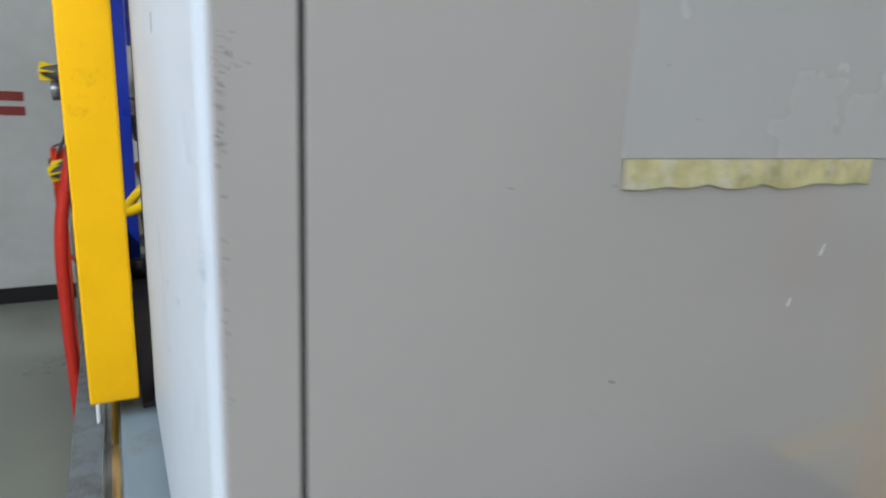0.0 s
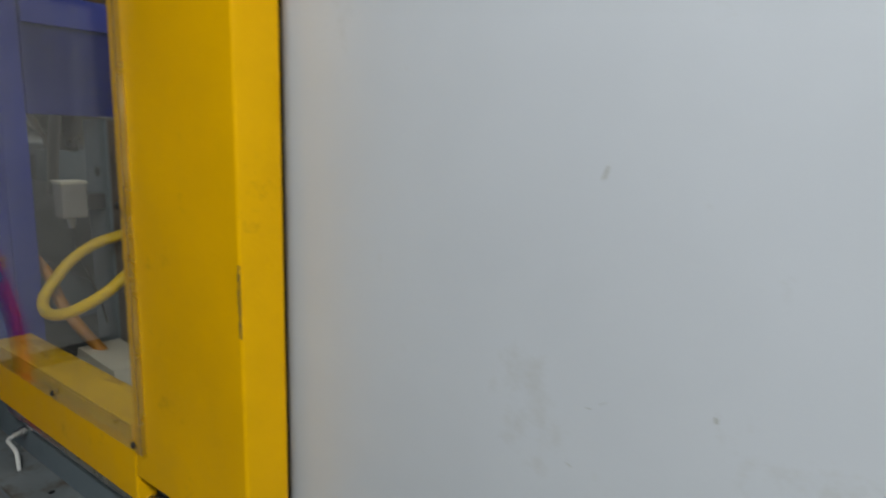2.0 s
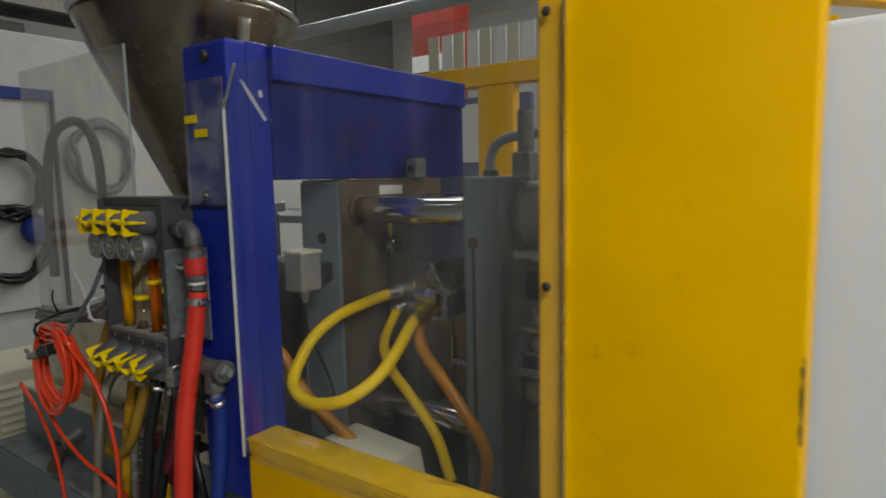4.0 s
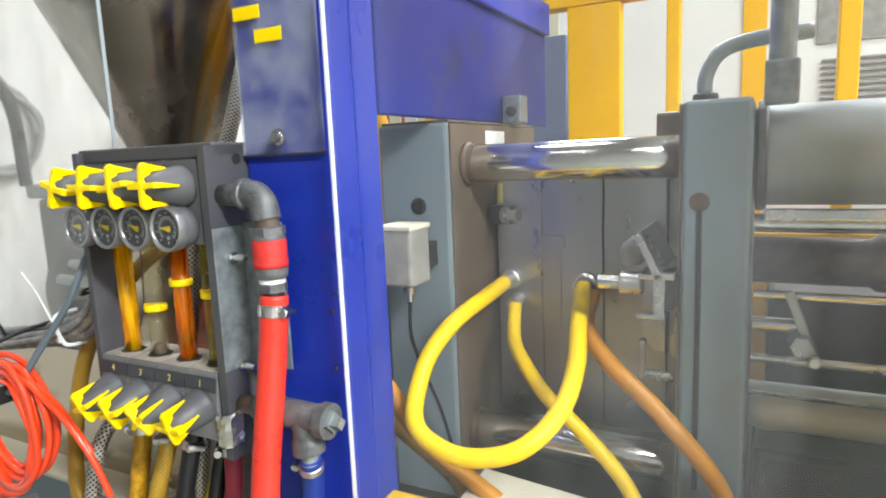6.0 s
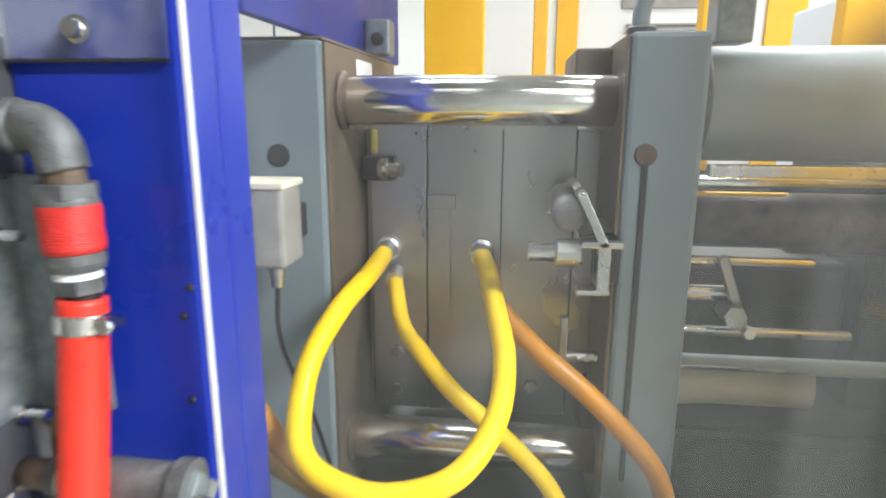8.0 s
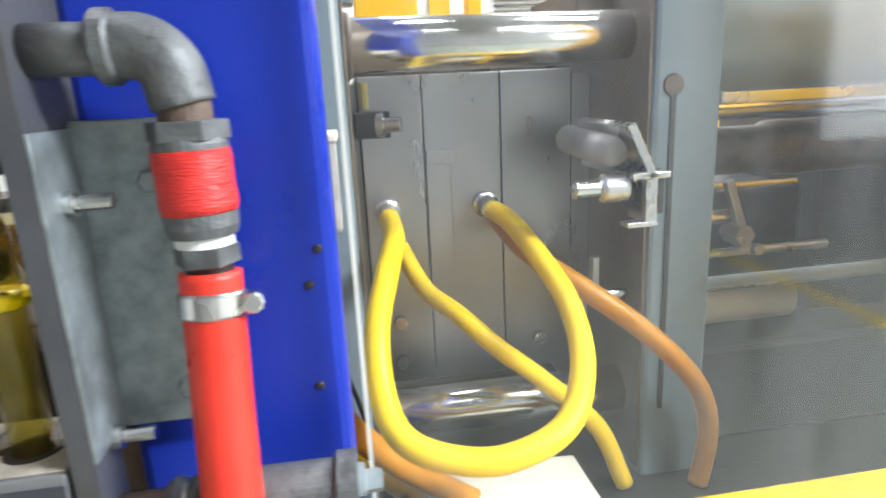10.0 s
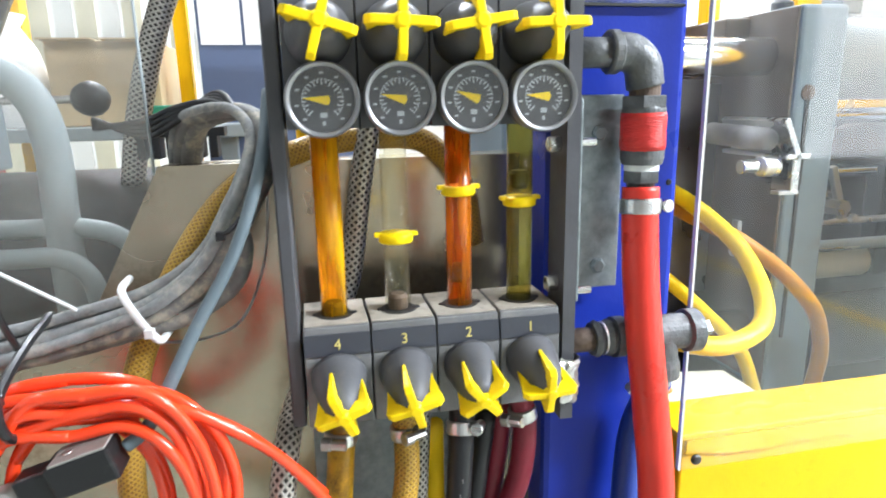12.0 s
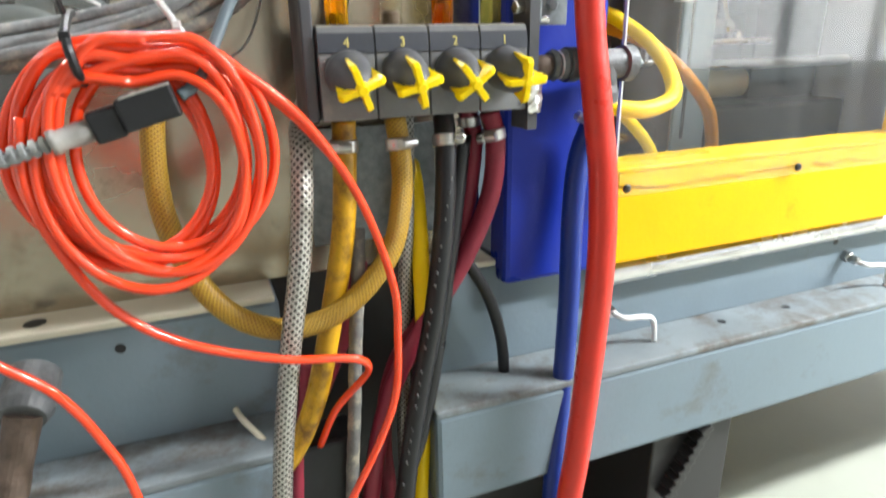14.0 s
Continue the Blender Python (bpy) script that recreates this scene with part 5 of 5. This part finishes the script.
hose("plug_cable", [(-0.135, -0.10, 1.27), (-0.143, -0.14, 1.212), (-0.167, -0.162, 1.144), (-0.200, -0.185, 1.087), (-0.228, -0.208, 1.035), (-0.240, -0.215, 1.019), (-0.252, -0.218, 1.011)], 0.0052, M_cable_blue, "blue-grey cable running to black plug", "cable")
hose("thin_wire", [(-0.145, -0.05, 1.23), (-0.146, -0.05, 1.182), (-0.154, -0.05, 1.109), (-0.179, -0.055, 1.051), (-0.214, -0.06, 1.034), (-0.257, -0.08, 1.040)], 0.0014, M_cable, "thin grey wire hanging from bundle", "wire")
hose("thin_wire", [(-0.44, -0.08, 1.16), (-0.38, -0.09, 1.125), (-0.31, -0.11, 1.088)], 0.0016, M_whiteplastic, "thin white wire crossing the guard", "wire")

plug = empty("connector_plug", "black square connector plug with grey cable boot", "plug")
pm = Matrix.Translation((-0.290, -0.224, 1.0)) @ Matrix.Rotation(-0.27, 4, "Y")
part("plug_body", box((-0.010, -0.014, -0.0135), (0.036, 0.014, 0.0135), 0.0025, m=pm), M_black, plug)
part("plug_front", box((-0.034, -0.011, -0.0155), (-0.009, 0.011, 0.0105), 0.003, m=pm), M_black, plug)
part("plug_lid", box((-0.005, -0.0145, 0.0128), (0.0355, 0.0138, 0.0148), 0.001, m=pm), M_dust_grey, plug, "dusty scuffed lid")
part("lid_screw", lathe(pm @ Vector((0.006, -0.002, 0.0146)), pm @ Vector((0.006, -0.002, 0.0156)), [(0, 0.0032), (1, 0.0026)], 12), M_steel, plug)
part("boot", lathe(pm @ Vector((-0.033, 0, -0.003)), pm @ Vector((-0.066, 0, -0.003)), [(0, 0.0088), (0.35, 0.010), (0.8, 0.0085), (0.85, 0.0105), (1, 0.0105)], 18), M_dust_grey, plug, "worn grey cable boot", smooth=True)
for k in range(5):
    part("boot_rib", lathe(pm @ Vector((-0.068 - 0.008 * k, 0, -0.003)), pm @ Vector((-0.0735 - 0.008 * k, 0, -0.003)), [(0, 0.0055), (0.2, 0.0075), (0.8, 0.0075), (1, 0.0055)], 16), M_cable, plug)
part("boot_cable", sweep([pm @ Vector((-0.066, 0, -0.003)), pm @ Vector((-0.11, 0, -0.004)), pm @ Vector((-0.16, 0.02, 0.004)), pm @ Vector((-0.26, 0.05, 0.02))], 0.0052, 12, 6), M_cable, plug, smooth=True)

# ---- barrel guard behind the regulator ----
guard = empty("barrel_guard", "smoky clear guard above brushed stainless sheet", "guard")
part("steel_sheet", prism([(-0.9, 0.752), (0.131, 0.752), (0.131, 1.2), (-0.255, 1.2), (-0.33, 1.06), (-0.42, 0.99), (-0.9, 0.985)], 0.0, 0.003), M_sheet, guard, "brushed stainless sheet with darker brown patches")
part("sheet_lip", box((-0.255, 0.003, 1.192), (0.131, 0.055, 1.2), 0.002), M_sheet, guard)
M_smoke = see_through("smoky_clear_guard", (0.93, 0.93, 0.92, 1), 0.13, (0.66, 0.65, 0.61, 1), 0.06, 4, (3, 3, 1))
clear = part("clear_panel", box((-0.9, 0.006, 0.95), (-0.262, 0.0115, 1.75), 0.0006), M_smoke, guard, "smoky scuffed clear panel")
clear.visible_shadow = False
part("panel_edge", box((-0.262, 0.0055, 1.19), (-0.2605, 0.012, 1.75)), M_greytube, guard)
part("lower_flap", box((-0.12, -0.035, 0.80), (0.05, -0.032, 0.95), 0.001), M_galv, guard, "small bare metal flap")
part("flange_slot", lathe((-0.445, -0.03, 0.7521), (-0.445, -0.03, 0.7526), [(0, 0.012), (1, 0.012)], 18), M_black, guard)
barrel = empty("injection_barrel", "dark barrel housing behind the stainless guard", "barrel")
part("housing", lathe((-0.9, 0.36, 1.02), (0.16, 0.36, 1.02), [(0, 0.15), (0.95, 0.15), (1, 0.12)], 36), M_dark, barrel, smooth=True)
part("saddle", box((-0.85, 0.2, 0.742), (-0.2, 0.52, 0.93), 0.01), M_steelblue, barrel)
rails = empty("grab_rail", "bent grey painted steel tube rails", "rail")
for pts, r in (([(-0.62, 0.15, 1.315), (-0.50, 0.15, 1.312), (-0.446, 0.15, 1.300), (-0.415, 0.15, 1.268), (-0.404, 0.15, 1.21), (-0.406, 0.15, 1.12), (-0.408, 0.15, 0.93)], 0.020),
               ([(-0.70, 0.17, 1.120), (-0.463, 0.15, 1.118), (-0.384, 0.15, 1.116), (-0.337, 0.15, 1.096), (-0.322, 0.15, 1.045), (-0.32, 0.15, 0.94)], 0.012),
               ([(-0.70, 0.14, 1.090), (-0.469, 0.12, 1.088), (-0.408, 0.12, 1.086), (-0.376, 0.12, 1.063), (-0.368, 0.12, 1.02), (-0.368, 0.12, 0.94)], 0.012)):
    part("tube", sweep(pts, r, 18, 8), M_greytube, rails, smooth=True)
kb = empty("ball_knob", "black ball knob on steel lever", "knob")
part("lever", rod((-0.60, 0.26, 1.270), (-0.385, 0.22, 1.272), 0.005, 12), M_steel, kb)
part("ball", lathe((-0.398, 0.22, 1.272), (-0.352, 0.22, 1.272), [(0, 0.007), (0.1, 0.015), (0.3, 0.021), (0.5, 0.023), (0.7, 0.021), (0.9, 0.014), (1, 0.004)], 22), M_black, kb, smooth=True)
cst = empty("cable_strip", "black slotted cable strip on the machine", "cable strip")
part("spine", box((-0.30, 0.10, 1.225), (-0.20, 0.13, 1.236), 0.001), M_black, cst)
for k in range(6):
    part("finger", box((-0.298 + 0.016 * k, 0.10, 1.20), (-0.289 + 0.016 * k, 0.13, 1.226), 0.001), M_black, cst)

# ---- details on the bed ----
spg = empty("drain_spigot", "rusty brown drain spigot with black collar", "spigot")
part("collar", lathe((-0.438, -0.10, 0.722), (-0.445, -0.150, 0.700), [(0, 0.026), (0.8, 0.027), (1, 0.022)], 24), M_iron, spg)
part("spout", lathe((-0.444, -0.145, 0.702), (-0.468, -0.165, 0.625), [(0, 0.018), (0.7, 0.016), (0.8, 0.017), (1, 0.017)], 22), M_rust, spg)
for x, y in ((0.325, -0.075), (0.88, -0.075)):
    e = empty("air_elbow", "small white tube with brass push fitting", "fitting", group="bed fittings")
    part("fitting", lathe((x, -0.056, 0.645), (x, -0.085, 0.640), [(0, 0.011), (0.4, 0.011), (0.45, 0.008), (1, 0.008)], 6), M_steel, e)
    part("tube", sweep([(x, -0.08, 0.640), (x + 0.01, -0.098, 0.636), (x + 0.045, -0.10, 0.632), (x + 0.066, -0.10, 0.622), (x + 0.072, -0.10, 0.584)], 0.0045, 10, 8), M_whiteplastic, e, smooth=True)
hose("drain_tube", [(-0.245, -0.056, 0.60), (-0.238, -0.08, 0.597), (-0.218, -0.11, 0.582), (-0.20, -0.135, 0.565)], 0.004, M_cream, "short cream drain tube from the bed", "tube")
chn = empty("drag_chain", "dark ribbed drag chain under the bed", "chain")
for k in range(9):
    part("link", box((-0.012, -0.02, -0.007), (0.012, 0.02, 0.007), 0.002, m=Matrix.Translation((0.43 + 0.008 * k, -0.125, 0.30 + 0.014 * k)) @ Matrix.Rotation(-0.5, 4, "Y")), M_dark, chn)
tagged(part("junction_block", box((-0.19, -0.12, 0.45), (-0.10, -0.06, 0.56), 0.006), M_black), "black junction block behind the hoses", "junction box")

# ---- hopper and left background ----
hop = empty("material_hopper", "large conical stainless material hopper", "hopper")
part("cone", lathe((-0.69, 0.48, 1.28), (-0.69, 0.48, 1.962), [(0, 0.07), (0.07, 0.075), (0.12, 0.10), (0.97, 0.366), (1.0, 0.368)], 56), M_hopper, hop, smooth=True)
part("rim", lathe((-0.69, 0.48, 1.956), (-0.69, 0.48, 1.976), [(0, 0.370), (0.5, 0.379), (1, 0.370)], 56), M_steel, hop, "bright rolled rim", smooth=True)
part("throat", box((-0.78, 0.40, 1.16), (-0.62, 0.56, 1.285), 0.006), M_steelblue, hop)
hose("steel_conduit", [(-0.15, 0.30, 1.85), (-0.19, 0.30, 1.66), (-0.215, 0.30, 1.58), (-0.26, 0.30, 1.47), (-0.305, 0.30, 1.364), (-0.34, 0.30, 1.25), (-0.36, 0.30, 1.15)], 0.017, M_braid, "flexible corrugated steel conduit beside the hopper", "conduit")
hose("feed_arm", [(-0.10, 0.62, 0.745), (-0.10, 0.62, 1.30), (-0.11, 0.62, 1.40), (-0.14, 0.62, 1.50), (-0.16, 0.62, 1.62), (-0.12, 0.62, 1.74)], 0.03, M_yellow, "yellow painted curved support arm", "support arm", seg=16)
part_wall = tagged(part("partition", box((-3.25, -0.9, 0.0), (-3.1, 3.2, 2.35), 0.01), M_panel), "off-white partition panel behind the machine", "partition")
bd = empty("tool_board", "white tool board with blue frame and hanging hoses", "board")
part("board", box((-3.1, -0.55, 0.62), (-3.05, 0.98, 1.93), 0.004), M_panel, bd)
part("frame", box((-3.06, -0.58, 1.93), (-3.02, 1.0, 2.0), 0.004), M_bluehose, bd, "blue frame")
part("frame", box((-3.06, 0.98, 0.60), (-3.02, 1.0, 1.93), 0.004), M_dark, bd)


def coil_of(name, cx, cy, cz, r, tube, material, label, turns=4, parent=None):
    pts = []
    for k in range(turns * 12 + 1):
        a = 2 * math.pi * k / 12
        pts.append((cx + 0.01 * (k // 12) + rr.uniform(-0.01, 0.01), cy + (r + rr.uniform(-0.03, 0.03)) * math.cos(a), cz + (r * 1.15 + rr.uniform(-0.03, 0.03)) * math.sin(a)))
    return hose(name, pts, tube, material, label, "hose coil", "hanging coils", n=4, seg=8)


coil_of("hose_coil", -3.0, 0.70, 1.40, 0.17, 0.018, M_blackhose, "black hose coil hanging on the tool board")
coil_of("hose_coil", -3.0, 0.66, 1.05, 0.20, 0.02, M_blackhose, "large black hose coil on the tool board")
coil_of("hose_coil", -3.0, 0.35, 1.25, 0.20, 0.018, M_cable, "grey hose coil hanging on the tool board")
coil_of("hose_coil", -3.085, 1.30, 1.58, 0.20, 0.018, M_cable, "grey cable coil hanging on the partition")
tagged(part("blue_reel", lathe((-3.04, 0.82, 1.12), (-2.93, 0.82, 1.12), [(0, 0.07), (0.3, 0.09), (0.7, 0.09), (1, 0.06)], 20), M_bluehose, smooth=True), "small blue reel on the tool board", "reel")
vent = empty("louvred_cabinet", "cream steel cabinet with horizontal louvres", "cabinet")
part("body", box((-2.0, 0.06, 0.0), (-1.6, 0.44, 0.63), 0.01), M_cream, vent)
for k in range(12):
    part("louvre", box((-0.012, -0.17, -0.002), (0.012, 0.17, 0.002), m=Matrix.Translation((-1.592, 0.25, 0.17 + 0.036 * k)) @ Matrix.Rotation(0.6, 4, "Y")), M_cream, vent)
wcab = empty("white_cabinet", "tall white steel cabinet with red labels", "cabinet")
part("body", box((-2.3, -1.35, 0.10), (-1.9, -0.26, 2.05), 0.008), M_panel, wcab)
part("plinth", box((-2.28, -1.33, 0.0), (-1.92, -0.28, 0.10)), M_black, wcab, "black plinth")
for z in (1.18, 1.10):
    part("red_label", box((-1.8985, -0.62, z), (-1.8975, -0.45, z + 0.05)), M_redpaint, wcab, "red printed bar")
hose("cabinet_hose", [(-1.45, 0.5, 1.3), (-1.4, 0.46, 1.55), (-1.45, 0.42, 1.66), (-1.55, 0.36, 1.60), (-1.6, 0.34, 1.35), (-1.6, 0.34, 1.0)], 0.02, M_blackhose, "black hose arching behind the regulator", "hose")
drk = empty("dryer_unit", "dark grey dryer unit behind the regulator", "machine")
part("body", box((-1.5, 0.55, 0.0), (-1.0, 1.1, 1.25), 0.02), M_iron, drk)
part("lid", box((-1.52, 0.53, 1.25), (-0.98, 1.12, 1.3), 0.01), M_galv, drk)
rack = empty("pallet_rack", "orange steel pallet rack in the distance", "rack")
for x in (1.3, 2.9, 4.5):
    part("upright", box((x, 4.6, 0), (x + 0.1, 4.75, 3.4), 0.004), M_orangepaint, rack)
for z in (1.2, 2.2, 3.2):
    part("beam", box((1.3, 4.6, z), (4.6, 4.7, z + 0.12), 0.004), M_orangepaint, rack)
# far side work area seen over the barrel guard
tbl = empty("work_table", "grey work table with shelf behind the machine", "table")
part("top", box((-1.9, 1.35, 1.17), (-0.30, 2.0, 1.21), 0.004), M_greytube, tbl)
for x in (-1.85, -0.38):
    part("leg", box((x, 1.4, 0.0), (x + 0.05, 1.45, 1.17), 0.002), M_greytube, tbl)
ctn = empty("carton", "open brown cardboard carton on the table", "carton")
part("carton_body", box((-0.88, 1.5, 1.211), (-0.56, 1.85, 1.47), 0.003), M_card, ctn)
for s in (0, 1):
    part("flap", box((-0.88 + 0.17 * s, 1.44, 1.468), (-0.73 + 0.17 * s, 1.5, 1.472), m=None), M_card, ctn)
tagged(part("storage_bin", box((-0.62, 1.38, 1.211), (-0.50, 1.48, 1.27), 0.006), M_green), "green plastic storage bin on the table", "bin")
tagged(part("white_bag", lathe((-1.05, 1.55, 1.211), (-1.05, 1.55, 1.55), [(0, 0.14), (0.3, 0.16), (0.7, 0.13), (0.9, 0.09), (1, 0.11)], 16), M_paper, smooth=True), "white plastic bag on the table", "bag")
nb = empty("notice_board", "slate blue notice board with paper sheets", "board")
part("board", box((-0.44, 1.55, 0.9), (0.1, 1.58, 1.75), 0.003), M_board, nb)
part("sheet", box((-0.43, 1.545, 1.46), (-0.30, 1.549, 1.72)), M_paper, nb)
part("sheet", box((-0.29, 1.545, 1.46), (-0.16, 1.549, 1.72)), M_paper, nb)
tagged(part("yellow_post", box((-0.52, 1.6, 0.0), (-0.475, 1.65, 1.72), 0.003), M_yellow), "yellow steel post behind the machine", "post")
tagged(part("yellow_post", box((-1.15, 1.9, 0.0), (-1.08, 1.97, 1.75), 0.003), M_yellow), "yellow steel post behind the table", "post")
redc = empty("red_column", "dull red painted steel column with white sign", "column")
part("shaft", box((-2.60, 4.2, 0.0), (-2.10, 4.5, 4.6), 0.01), M_redpaint, redc)
part("sign", box((-2.59, 4.185, 2.44), (-2.22, 4.198, 2.60), 0.002), M_paper, redc, "white paper sign")
srack = empty("storage_rack", "grey steel storage rack with dark bins", "rack")
for y in (-0.4, 0.9, 2.2, 3.5):
    part("upright", box((-4.6, y, 0.0), (-4.52, y + 0.08, 3.4), 0.004), M_greytube, srack)
for z in (2.42, 2.86):
    part("beam", box((-4.515, -0.4, z), (-4.44, 3.58, z + 0.09), 0.004), M_dust_grey, srack)
    part("shelf", box((-5.2, -0.4, z + 0.06), (-4.62, 3.58, z + 0.08)), M_dark, srack)
for k, y in enumerate((-0.2, 0.35, 1.15, 1.6, 2.4, 2.95)):
    tagged(part("storage_bin", box((-5.1, y, 2.502), (-4.63, y + 0.36, 2.66 + 0.05 * (k % 3)), 0.02), (M_black, M_board, M_iron)[k % 3]), "dark plastic storage bin on the rack", "bin", "rack bins")
pipe_y = empty("overhead_pipe", "grey overhead service pipe on hangers", "pipe")
part("pipe", rod((-2.9, 2.6, 2.55), (1.2, 2.6, 2.55), 0.05, 18), M_greytube, pipe_y)
for x in (-2.5, -0.6):
    part("hanger", rod((x, 2.6, 2.59), (x, 2.6, 4.6), 0.008, 8), M_dark, pipe_y)
curt = empty("strip_curtain", "pale vertical strip curtain at the hall end", "curtain")
for k in range(11):
    part("strip", box((-1.95 + 0.13 * k, 3.6 + 0.02 * (k % 2), 0.0), (-1.84 + 0.13 * k, 3.61 + 0.02 * (k % 2), 2.6), 0.001), (M_cream, M_paper)[k % 2], curt)
tagged(part("floor_line", box((2.9, -4, 0.0), (3.0, 8, 0.004)), M_line), "yellow painted floor line", "floor marking", kind="structure")
